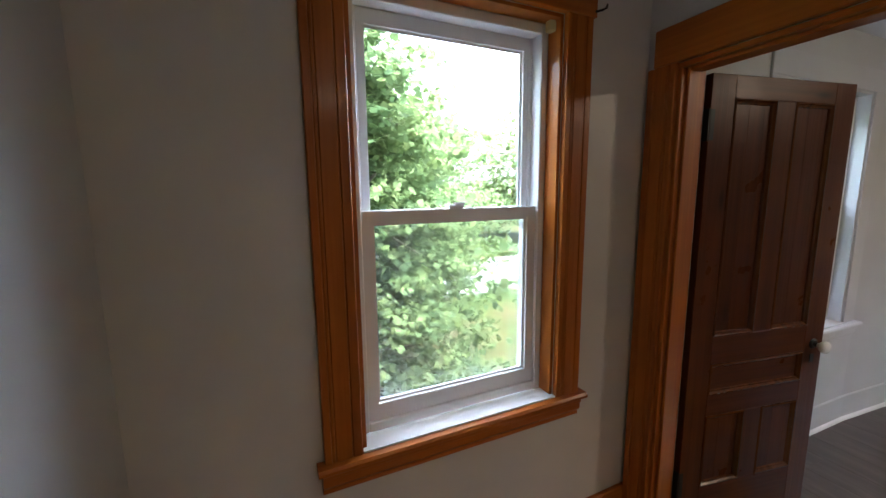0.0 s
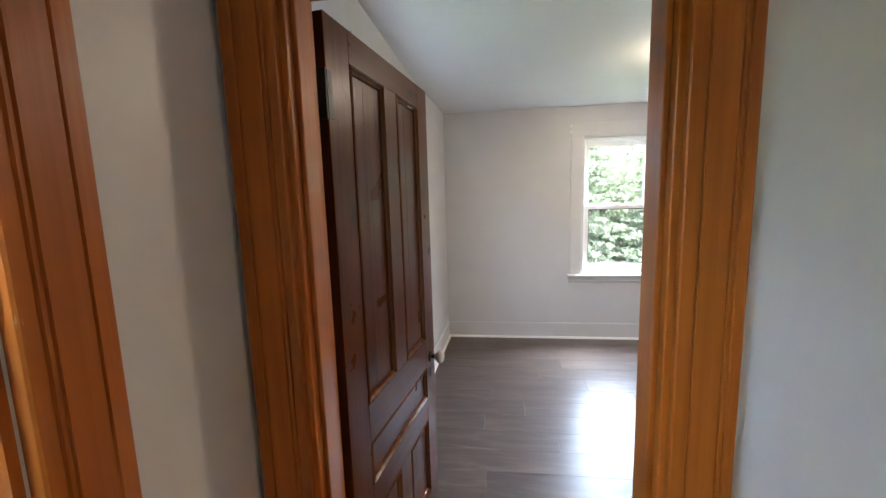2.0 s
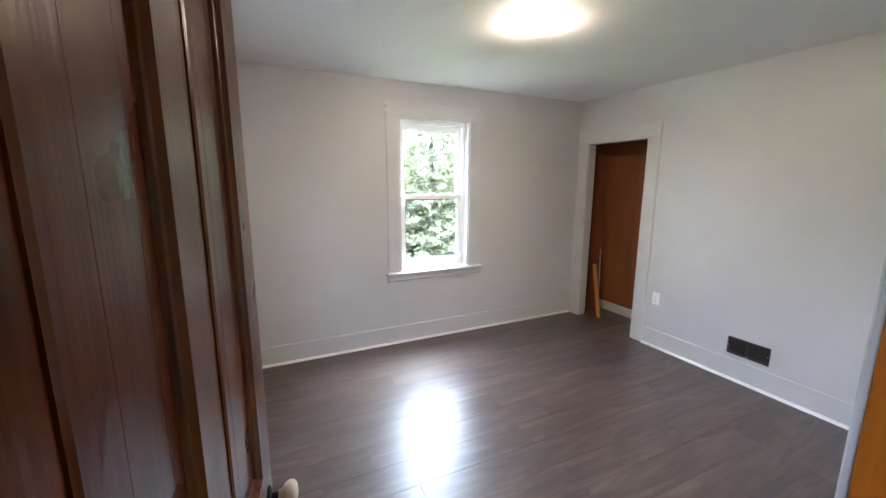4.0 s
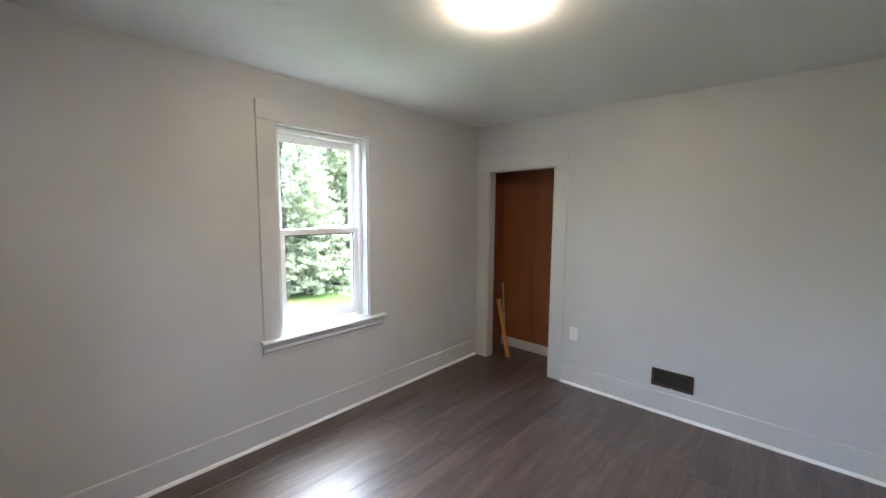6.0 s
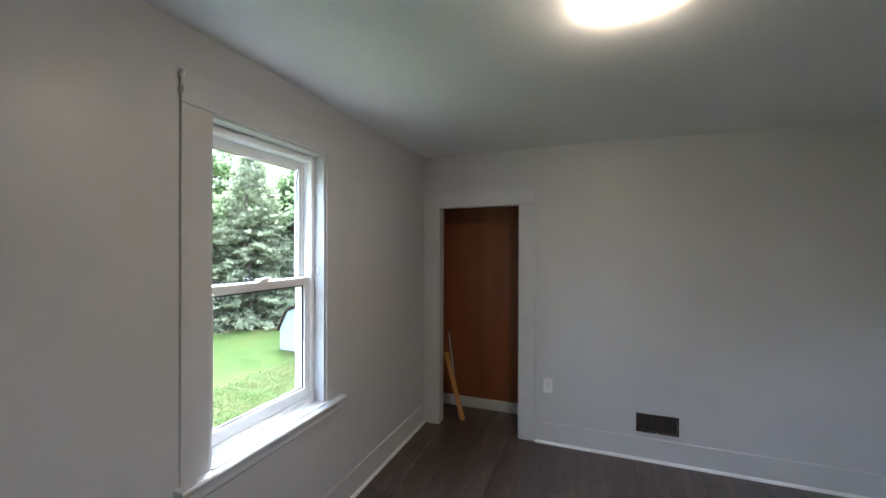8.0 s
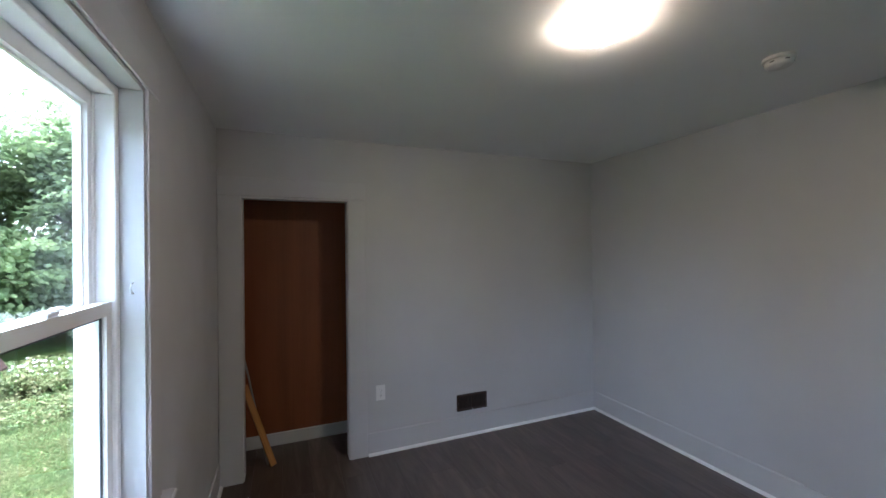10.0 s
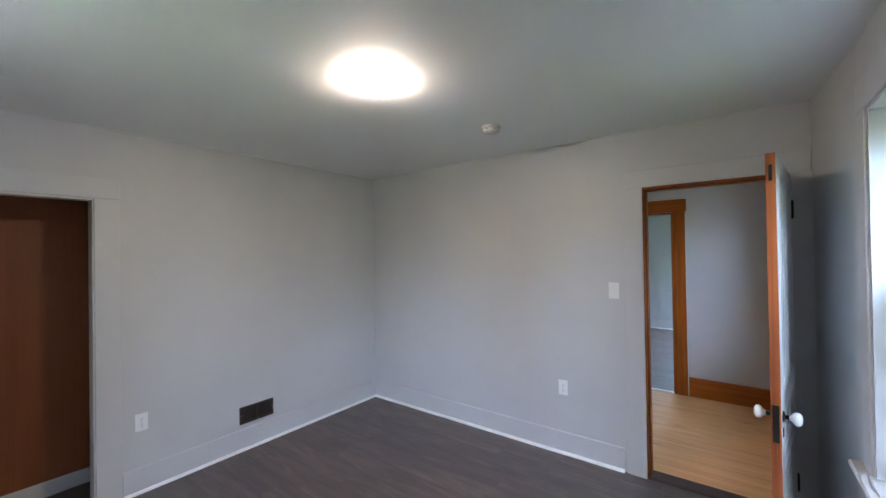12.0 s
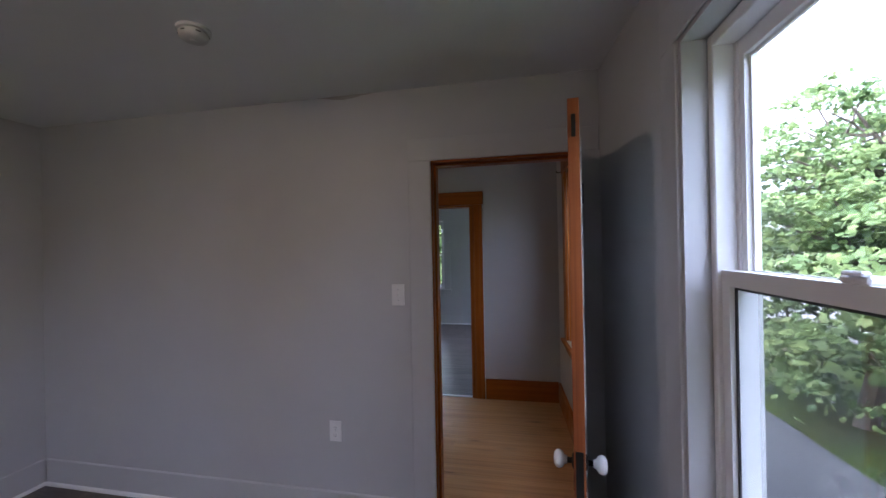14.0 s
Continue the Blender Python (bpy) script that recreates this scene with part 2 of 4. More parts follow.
def grass():
    m = material("grass_ground", (0.05, 0.11, 0.014), 0.9, spec=0.1)
    n = Nodes(m)
    a = n.noise(n.co, 0.22, 6, 0.6)
    b = n.noise(n.co, 1.0, 7, 0.7)
    c = n.noise(n.co, 3.6, 6, 0.75)
    col = n.ramp(a, [(0.32, (0.014, 0.027, 0.004)), (0.5, (0.022, 0.036, 0.006)), (0.64, (0.07, 0.055, 0.024))])
    col = n.mix(n.ramp(b, [(0.42, (0, 0, 0)), (0.68, (0.7, 0.7, 0.7))]), col, (0.03, 0.042, 0.006))
    col = n.mix(n.ramp(c, [(0.5, (0, 0, 0)), (0.7, (0.75, 0.75, 0.75))]), col, (0.003, 0.008, 0.001))
    n.link(col, n.b.inputs["Base Color"])
    n.bump(n.noise(n.co, 14, 4), 0.8, 0.08)
    return m


M_GRASS = grass()
M_ROAD = paint("asphalt", (0.12, 0.12, 0.125), 0.8, 0.15, 0.3)
M_SHINGLE = paint("grey_roof_shingle", (0.038, 0.041, 0.045), 0.85, 0.2, 0.5, 0.1)
M_SHEDROOF = paint("brown_roof_shingle", (0.034, 0.02, 0.016), 0.85, 0.3, 0.5, 0.05)
M_SIDING = paint("white_siding", (0.33, 0.36, 0.38), 0.6, 0.05, 0.1)
M_BARK = paint("bark", (0.09, 0.07, 0.055), 0.9, 0.3, 0.8)
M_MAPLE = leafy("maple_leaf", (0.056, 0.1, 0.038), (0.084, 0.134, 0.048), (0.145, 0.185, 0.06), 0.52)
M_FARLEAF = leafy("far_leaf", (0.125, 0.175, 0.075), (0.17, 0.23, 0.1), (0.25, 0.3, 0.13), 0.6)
# needles paled towards grey: the glare outside is put into their colour
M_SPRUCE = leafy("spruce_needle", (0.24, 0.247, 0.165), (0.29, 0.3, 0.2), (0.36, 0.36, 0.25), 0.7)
M_WEED = leafy("tall_weed", (0.045, 0.07, 0.016), (0.06, 0.085, 0.02), (0.13, 0.11, 0.045), 0.4)
M_PETAL = leafy("white_petal", (0.7, 0.7, 0.66), (0.75, 0.75, 0.7), (0.8, 0.8, 0.74), 0.3)


# ---- mesh helpers ----
def mesh_of(bm, name, mats):
    me = bpy.data.meshes.new(name)
    bm.normal_update()
    bm.to_mesh(me)
    bm.free()
    for m in mats if isinstance(mats, (list, tuple)) else [mats]:
        me.materials.append(m)
    return me


def part(name, bm, mats, parent=None, label="", smooth=False):
    ob = new(name, mesh_of(bm, name, mats))
    if smooth:
        for p in ob.data.polygons:
            p.use_smooth = True
    if parent is not None:
        ob.parent = parent
    if label:
        tagged(ob, label)
    return ob


def thing(name, m, label, category, group="", kind=""):
    ob = new(name)
    ob.matrix_world = m
    ob.empty_display_size = 0.1
    return tagged(ob, label, category, group, kind)


def add_box(bm, x0, x1, y0, y1, z0, z1, bevel=0.0, seg=1):
    r = bmesh.ops.create_cube(bm, size=1.0)
    for v in r["verts"]:
        v.co = Vector(((x0 + x1) / 2 + v.co.x * (x1 - x0), (y0 + y1) / 2 + v.co.y * (y1 - y0), (z0 + z1) / 2 + v.co.z * (z1 - z0)))
    if bevel:
        edges = list({e for v in r["verts"] for e in v.link_edges})
        bmesh.ops.bevel(bm, geom=edges, offset=bevel, segments=seg, affect="EDGES", profile=0.5)
    return r


def box(x0, x1, y0, y1, z0, z1, bevel=0.0, seg=1):
    bm = bmesh.new()
    add_box(bm, x0, x1, y0, y1, z0, z1, bevel, seg)
    return bm


def prism(profile, a0, a1, axis):
    """A profile of (u, v) swept along axis: x -> (y, z), y -> (x, z), z -> (x, y)."""
    bm = bmesh.new()
    ends = []
    for a in (a0, a1):
        ends.append([bm.verts.new({"x": (a, u, v), "y": (u, a, v), "z": (u, v, a)}[axis]) for u, v in profile])
    n = len(profile)
    for i in range(n):
        j = (i + 1) % n
        bm.faces.new((ends[0][i], ends[0][j], ends[1][j], ends[1][i]))
    bm.faces.new(list(reversed(ends[0])))
    bm.faces.new(ends[1])
    bmesh.ops.recalc_face_normals(bm, faces=bm.faces)
    return bm


def lathe(profile, steps=24, axis="z"):
    """A profile of (radius, height) turned round an axis."""
    bm = bmesh.new()
    rings = []
    for r, h in profile:
        if r < 1e-6:
            p = {"z": (0, 0, h), "y": (0, h, 0), "x": (h, 0, 0)}[axis]
            rings.append([bm.verts.new(p)])
            continue
        ring = []
        for i in range(steps):
            a = 2 * math.pi * i / steps
            c, s = r * math.cos(a), r * math.sin(a)
            ring.append(bm.verts.new({"z": (c, s, h), "y": (c, h, s), "x": (h, c, s)}[axis]))
        rings.append(ring)
    for a, b in zip(rings, rings[1:]):
        for i in range(steps):
            j = (i + 1) % steps
            if len(a) == 1 and len(b) > 1:
                bm.faces.new((a[0], b[i], b[j]))
            elif len(b) == 1 and len(a) > 1:
                bm.faces.new((a[i], a[j], b[0]))
            elif len(a) > 1:
                bm.faces.new((a[i], a[j], b[j], b[i]))
    bmesh.ops.recalc_face_normals(bm, faces=bm.faces)
    return bm


def cells(xs, ys, zs, void):
    """A block cut at the given planes, less the cells whose middle void() names; only outer faces."""
    bm = bmesh.new()
    full = {}
    for i in range(len(xs) - 1):
        for j in range(len(ys) - 1):
            for k in range(len(zs) - 1):
                full[i, j, k] = not void((xs[i] + xs[i + 1]) / 2, (ys[j] + ys[j + 1]) / 2, (zs[k] + zs[k + 1]) / 2)
    verts = {}

    def v(i, j, k):
        if (i, j, k) not in verts:
            verts[i, j, k] = bm.verts.new((xs[i], ys[j], zs[k]))
        return verts[i, j, k]

    for (i, j, k), f in full.items():
        if not f:
            continue
        for d, q in (((-1, 0, 0), ((0, 0, 0), (0, 0, 1), (0, 1, 1), (0, 1, 0))), ((1, 0, 0), ((1, 0, 0), (1, 1, 0), (1, 1, 1), (1, 0, 1))),
                     ((0, -1, 0), ((0, 0, 0), (1, 0, 0), (1, 0, 1), (0, 0, 1))), ((0, 1, 0), ((0, 1, 0), (0, 1, 1), (1, 1, 1), (1, 1, 0))),
                     ((0, 0, -1), ((0, 0, 0), (0, 1, 0), (1, 1, 0), (1, 0, 0))), ((0, 0, 1), ((0, 0, 1), (1, 0, 1), (1, 1, 1), (0, 1, 1)))):
            if not full.get((i + d[0], j + d[1], k + d[2]), False):
                bm.faces.new([v(i + a, j + b, k + c) for a, b, c in q])
    return bm


def limb(bm, a, b, r0, r1, steps=7):
    a, b = Vector(a), Vector(b)
    d = (b - a).normalized()
    u = d.orthogonal().normalized()
    v = d.cross(u)
    rings = []
    for p, r in ((a, r0), ((a + b) / 2 + u * (b - a).length * 0.04, (r0 + r1) / 2), (b, r1)):
        rings.append([bm.verts.new(p + (u * math.cos(t) + v * math.sin(t)) * r) for t in (2 * math.pi * i / steps for i in range(steps))])
    for ra, rb in zip(rings, rings[1:]):
        for i in range(steps):
            bm.faces.new((ra[i], ra[(i + 1) % steps], rb[(i + 1) % steps], rb[i]))


def structure(name, bm, mats, label, category):
    return tagged(part(name, bm, mats), label, category, kind="structure")


def inside(v, lo, hi):
    return lo < v < hi


# ---- plan (metres) ----
WX, WT = 3.22, 0.13            # room face of the wall with the door, its thickness
EX, NY, SY = 6.43, 2.105, -1.505  # inner faces east, north, south
CZ = 2.40                     # ceiling
LX = 1.30                     # landing's west wall
FX = -2.5                      # far west room
DN, DS, DH = 1.957, 1.182, 2.01   # door opening
CX0, CX1, CH, CY = 5.565, 6.29, 1.95, -1.97  # closet opening and back
AY0, AY1, AH = 0.42, 1.165, 1.975  # opening into the west room
EW = (-0.095, 0.62, 0.70, 2.105)  # east window opening
NW = (4.045, 4.945, 0.70, 2.10)   # north window of the room
LW = (1.89, 2.65, 0.74, 2.155)   # landing window
OUT = 0.185

# walls
def bowed(x):
    """The old north wall leans in towards its corners."""
    pts = [(WX, 2.05), (3.9, 2.105), (5.1, 2.105), (EX, 2.03)]
    if x <= WX - WT:
        return NY
    for (xa, ya), (xb, yb) in zip(pts, pts[1:]):
        if x <= xb:
            return ya + (yb - ya) * max(0.0, x - xa) / (xb - xa)
    return pts[-1][1]


def bend(bm, y=NY):
    for v in bm.verts:
        if abs(v.co.y - y) < 0.06:
            v.co.y += bowed(v.co.x) - NY
    return bm


def in_window(x, z):
    return inside(x, NW[0], NW[1]) and inside(z, NW[2] - 0.03, NW[3])


structure("wall_north", bend(cells([WX - WT * 0.5, WX, 3.9, NW[0], NW[1], 5.1, EX, EX + OUT], [NY, NY + OUT],
          [-3.0, NW[2] - 0.03, NW[3], CZ + 0.3], lambda x, y, z: in_window(x, z))), M_WALL,
          "light grey painted plaster wall with a window", "wall")
LAND = pose(LX, 2.02, 0, 0, 0, 2.2)  # the landing's north wall stands a little out of square
LW = (LW[0] - LX, LW[1] - LX, LW[2], LW[3])
structure("wall_landing_north", cells([-WT, LW[0], LW[1], 1.93], [0, OUT], [-3.0, LW[2] - 0.03, LW[3], CZ + 0.3],
          lambda x, y, z: inside(x, LW[0], LW[1]) and inside(z, LW[2] - 0.03, LW[3])), M_LANDWALL, "painted plaster wall of the landing with a window", "wall").matrix_world = LAND
# its opening is unseen, added to let more daylight into the far room
structure("wall_far_north", cells([FX - 0.2, -1.9, -0.3, LX - WT], [NY, NY + OUT], [-3.0, 0.7, 2.1, CZ + 0.3], lambda x, y, z: inside(x, -1.9, -0.3) and inside(z, 0.7, 2.1)), M_WALL, "light grey painted wall of the far room", "wall")
structure("wall_east", cells([EX, EX + OUT], [SY - 0.7, EW[0], EW[1], NY], [-3.0, EW[2] - 0.03, EW[3], CZ + 0.3],
          lambda x, y, z: inside(z, EW[2] - 0.03, EW[3]) and inside(y, *EW[:2])), M_WALL, "light grey painted plaster wall with one window", "wall")
structure("wall_south", cells([FX - 0.2, CX0, CX1, EX], [SY - 0.1, SY], [0.0, CH, CZ],
          lambda x, y, z: z < CH and inside(x, CX0, CX1)), M_WALL, "light grey painted plaster wall with a closet opening", "wall")
structure("wall_west", cells([WX - WT, WX], [SY, DS, DN, NY + 0.05], [0.0, DH, CZ],
          lambda x, y, z: z < DH and inside(y, DS, DN)), M_WALL, "light grey painted plaster wall with a doorway", "wall")
structure("wall_landing", cells([LX - WT, LX], [SY, AY0, AY1, NY], [0.0, AH, CZ],
          lambda x, y, z: z < AH and inside(y, AY0, AY1)), M_WALL, "grey painted plaster wall of the landing with a doorway", "wall")
# the wider opening is unseen, added to light the landing through the doorway
structure("wall_far_west", cells([FX - 0.2, FX], [SY, -0.5, 0.13, 0.8, 1.8, NY], [0.0, 0.71, 2.13, CZ],
          lambda x, y, z: inside(z, 0.71, 2.13) and (inside(y, -0.5, 0.13) or inside(y, 0.8, 1.8))), M_WALL, "light grey painted wall of the far room", "wall")
structure("wall_stair", box(LX, WX - WT, SY, SY + 0.02, 0.0, CZ), M_LANDWALL, "painted plaster wall closing the landing", "wall")
structure("ceiling", box(FX, EX, SY - 0.7, NY, CZ, CZ + 0.15), M_CEIL, "white painted plaster ceiling", "ceiling")
structure("closet_wall_back", box(CX0 - 0.25, EX, CY - 0.05, CY, 0.0, CZ), M_PLY, "reddish brown wooden panel at the back of the closet", "closet wall")
structure("closet_wall_side", box(CX0 - 0.3, CX0 - 0.25, CY - 0.05, SY - 0.1, 0.0, CZ), M_PLY, "reddish brown wooden panel beside the closet", "closet wall")
structure("closet_wall_inner", box(EX - 0.02, EX - 0.002, CY, SY - 0.101, 0.0, CZ - 0.002), M_PLY, "reddish brown wooden panel at the end of the closet", "closet wall")
structure("floor", box(FX, EX, SY - 0.7, NY, -0.2, -0.012), M_SLOT, "dark sub floor under the planks", "floor")

# base boards and shoe mouldings
BH = 0.17


def base_run(name, axis, a0, a1, wall, side, mat, h=BH, shoe=True, t=0.009):
    """A flat board along axis against a wall plane; side +1 or -1 is the way into the room."""
    w = wall
    prof = [(w, 0), (w + side * t, 0), (w + side * t, h - 0.006), (w + side * (t - 0.006), h), (w, h)]
    structure("baseboard_" + name, prism(prof, a0, a1, axis), mat, "flat painted baseboard along the wall", "baseboard")
    if shoe:
        b = w + side * t
        q = [(b, 0)] + [(b + side * 0.017 * math.cos(a), 0.019 * math.sin(a)) for a in (0, 0.4, 0.8, 1.2, 1.57)]
        structure("trim_shoe_" + name, prism(q, a0, a1, axis), M_SHOE, "white shoe moulding at the floor", "trim")


base_run("east", "y", SY + 0.02, NY - 0.015, EX, -1, M_TRIM)
for k, (xa, xb) in enumerate(((WX + 0.02, 3.9), (3.9, 5.1), (5.1, EX - 0.015))):
    base_run("north_%d" % (k + 1), "x", xa, xb, NY, -1, M_TRIM)
    for nm in ("baseboard_north_%d" % (k + 1), "trim_shoe_north_%d" % (k + 1)):
        for v in bpy.data.objects[nm].data.vertices:
            v.co.y += bowed(v.co.x) - NY
base_run("south", "x", WX + 0.015, CX0 - 0.13, SY, 1, M_TRIM)
base_run("west", "y", SY + 0.015, DS - 0.13, WX, 1, M_TRIM)
base_run("closet", "x", CX0 - 0.25, EX - 0.022, CY, 1, M_TRIM, 0.1, False)
base_run("far", "y", SY, NY, FX, 1, M_TRIM)
base_run("landing_west", "y", AY1 + 0.125, 2.0, LX, 1, M_ORANGE_Y, 0.2, False, 0.02)
base_run("landing_north", "x", 0.02, 1.9, 0.0, -1, M_ORANGE_X, 0.2, False, 0.02)
bpy.data.objects["baseboard_landing_north"].matrix_world = LAND
base_run("landing_east", "y", SY + 0.03, DS - 0.13, WX - WT, -1, M_ORANGE_Y, 0.18, False, 0.02)


# ---- windows ----
def fluted(u0, u1, v, side, grooves=True):
    """Casing profile across u0..u1, standing out from plane v by 22 mm, with sunk lines and rounded edges."""
    t, n = (0.022 if grooves else 0.01) * side, 0.003 * side
    w = u1 - u0
    pts = [(u0, v), (u0, v + t - n), (u0 + 0.003, v + t)]
    if grooves:
        for f in (0.2, 0.29, 0.74):
            c = u0 + f * w
            pts += [(c - 0.003, v + t), (c - 0.0008, v + t - 0.0035 * side), (c + 0.0008, v + t - 0.0035 * side), (c + 0.003, v + t)]
    pts += [(u1 - 0.003, v + t), (u1, v + t - n), (u1, v)]
    return pts


def window(name, m, w, z0, z1, trim, sill, label, cased=True, hardware=False, jamb=None, middle=0.49, hook=False, net=None):
    """A double hung window in its wall. Local x runs along the wall, y into the room's outside, z up; origin at the
    opening's left bottom on the wall's inner face. Lower sash stands nearer the room."""
    jamb = jamb or trim
    root = thing(name, m, label, "window", kind="structure")
    h = z1 - z0
    cw = 0.12
    if cased:
        wood_look = trim is M_ORANGE
        for u0, u1 in ((-cw, -0.004), (w + 0.004, w + cw)):
            part("casing", prism(fluted(u0, u1, 0.0, -1, wood_look), 0.0, h, "z"), trim, root)
        lip, thick = (0.012, 0.026) if wood_look else (0.001, 0.0115)
        cap = part("head_casing", box(-cw - lip, w + cw + lip, -thick, 0.0, h + 0.001, h + 0.125, 0.003), M_ORANGE_X if wood_look else trim, root)
        if hardware:
            for zz in (h + 0.035, h + 0.09):
                part("bracket", box(-cw - 0.006, -cw - 0.0012, -0.03, -0.004, zz, zz + 0.022, 0.002), M_SHOE, cap, "small white curtain bracket")
        part("stool", prism([(-0.045, -0.024), (-0.052, -0.018), (-0.052, -0.008), (-0.045, 0.0), (0.06, 0.0), (0.06, -0.024)], -cw - 0.022, w + cw + 0.022, "x"),
             M_ORANGE_X if wood_look else trim, root)
        part("sill", box(0.0, w, -0.02, 0.06, 0.0005, 0.006), sill, root, "worn white painted sill")
        part("apron", prism([(0.0, -0.024), (-0.03, -0.024), (-0.03, -0.045), (-0.024, -0.05), (-0.024, -0.075), (-0.012, -0.09), (-0.012, -0.105), (0.0, -0.108)],
                            -cw - 0.008, w + cw + 0.008, "x"), M_ORANGE_X if wood_look else trim, root)
    # lining of the opening
    for x0, x1 in ((0.0, 0.012), (w - 0.012, w)):
        part("jamb", box(x0, x1, 0.0, 0.064, 0.006, h), jamb, root)
    part("head_jamb", box(0.012, w - 0.012, 0.0, 0.064, h - 0.012, h), jamb, root)
    # vinyl outer frame, stepped
    f0, f1, d0, d1 = 0.012, w - 0.012, 0.065, 0.165
    for x0, x1, y0 in ((f0, f0 + 0.028, d0), (f1 - 0.028, f1, d0)):
        part("frame", box(x0, x1, y0, d1, 0.006, h - 0.012, 0.003), M_VINYL, root)
    for x0, x1 in ((f0 + 0.028, f0 + 0.043), (f1 - 0.043, f1 - 0.028)):
        part("track", box(x0, x1, d0 + 0.05, d1, 0.04, h - 0.047, 0.002), M_VINYL, root)
    part("frame", box(f0 + 0.028, f1 - 0.028, d0, d1, h - 0.047, h - 0.012, 0.003), M_VINYL, root)
    part("frame", box(f0 + 0.028, f1 - 0.028, d0, d1, 0.006, 0.04, 0.003), M_VINYL, root)
    mid = h * middle

    def sash(nm, x0, x1, a, b, y0, y1, rail_top, rail_low):
        s = part(nm, cells([x0, x0 + 0.037, x1 - 0.037, x1], [y0, y1], [a, a + rail_low, b - rail_top, b],
                           lambda x, y, z: inside(x, x0 + 0.037, x1 - 0.037) and inside(z, a + rail_low, b - rail_top)), M_VINYL, root)
        ga = y0 + 0.012
        fr = 0.008
        X0, X1, A, B = x0 + 0.037, x1 - 0.037, a + rail_low, b - rail_top
        part("glazing_bead", cells([X0, X0 + fr, X1 - fr, X1], [ga, ga + 0.004], [A, A + fr, B - fr, B],
                                   lambda x, y, z: inside(x, X0 + fr, X1 - fr) and inside(z, A + fr, B - fr)), M_GASKET if nm == "lower_sash" and net is not M_SCREEN else M_VINYL, s)
        g = part("pane", box(X0 + 0.001, X1 - 0.001, ga + 0.005, ga + 0.009, A + 0.001, B - 0.001), M_GLASS, s, "clear glass pane")
        g.visible_shadow = False
        return s

    sash("upper_sash", f0 + 0.029, f1 - 0.029, mid - 0.02, h - 0.048, d0 + 0.055, d0 + 0.085, 0.045, 0.035)
    low = sash("lower_sash", f0 + 0.029, f1 - 0.029, 0.041, mid + 0.022, d0 + 0.012, d0 + 0.046, 0.04, 0.055)
    if net:
        part("screen", box(f0 + 0.03, f1 - 0.03, d1 - 0.012, d1 - 0.011, 0.042, mid), net, root, "fine grey insect screen").visible_shadow = False
    part("latch", box(w / 2 - 0.03, w / 2 + 0.03, d0 + 0.014, d0 + 0.044, mid + 0.0225, mid + 0.036, 0.004), M_VINYL, low, "white sash lock")
    part("latch_lever", box(w / 2 - 0.012, w / 2 + 0.03, d0 + 0.004, d0 + 0.02, mid + 0.0365, mid + 0.044, 0.003), M_VINYL, low)
    if hook:
        bm = bmesh.new()
        pts = [(0.0, 0.0), (0.018, 0.004), (0.024, 0.018), (0.016, 0.032), (0.0, 0.034)]
        for (a, c), (d, e) in zip(pts, pts[1:]):
            limb(bm, (w - 0.012 - a, 0.03, h * 0.52 + c), (w - 0.012 - d, 0.03, h * 0.52 + e), 0.003, 0.003, 6)
        part("hook", bm, M_VINYL, root, "small white curtain hook")
    return root


window("window_1", LAND @ pose(LW[0], 0, LW[2]), LW[1] - LW[0], LW[2], LW[3], M_ORANGE, M_SILL,
       "white double hung window in an amber varnished wooden casing", jamb=M_ORANGE, middle=0.515, net=M_SCREEN)
lw = bpy.data.objects["window_1"]
ww, hh = LW[1] - LW[0], LW[3] - LW[2]
for x0, x1 in ((0.013, 0.041), (ww - 0.041, ww - 0.013)):
    part("shade_bracket", box(x0, x1, 0.02, 0.05, hh - 0.05, hh - 0.013, 0.004), M_BEIGE, lw, "small cream window shade bracket")
for x0, s in ((-0.135, -1), (ww + 0.135, 1)):
    bm = bmesh.new()
    pts = [(0.0, -0.014, 0.05), (0.004, -0.035, 0.046), (0.012, -0.05, 0.05), (0.02, -0.045, 0.064)]
    for a, b in zip(pts, pts[1:]):
        limb(bm, (x0 + s * (a[0] - 0.012), a[1] - 0.012, hh + a[2] - 0.03), (x0 + s * (b[0] - 0.012), b[1] - 0.012, hh + b[2] - 0.03), 0.0045, 0.0035, 6)
    part("curtain_hook", bm, M_IRON, lw, "small black iron curtain hook")
window("window_2", pose(NW[0], NY, NW[2]), NW[1] - NW[0], NW[2], NW[3], M_TRIM, M_TRIM, "white double hung window in a grey painted casing", middle=0.525, net=M_DARKNET)
window("window_3", pose(EX, EW[1], EW[2], 0, 0, -90), EW[1] - EW[0], EW[2], EW[3], M_TRIM, M_TRIM,
       "white double hung window in a grey painted casing with a curtain bracket", hardware=True, hook=True)
window("window_4", pose(FX, -0.5, 0.71, 0, 0, 90), 0.63, 0.71, 2.13, M_TRIM, M_TRIM, "white double hung window of the far room")
# second west window, never in view, added so daylight reaches the landing
window("window_unseen", pose(FX, 0.8, 0.71, 0, 0, 90), 1.0, 0.71, 2.13, M_TRIM, M_TRIM, "white double hung window of the far room")


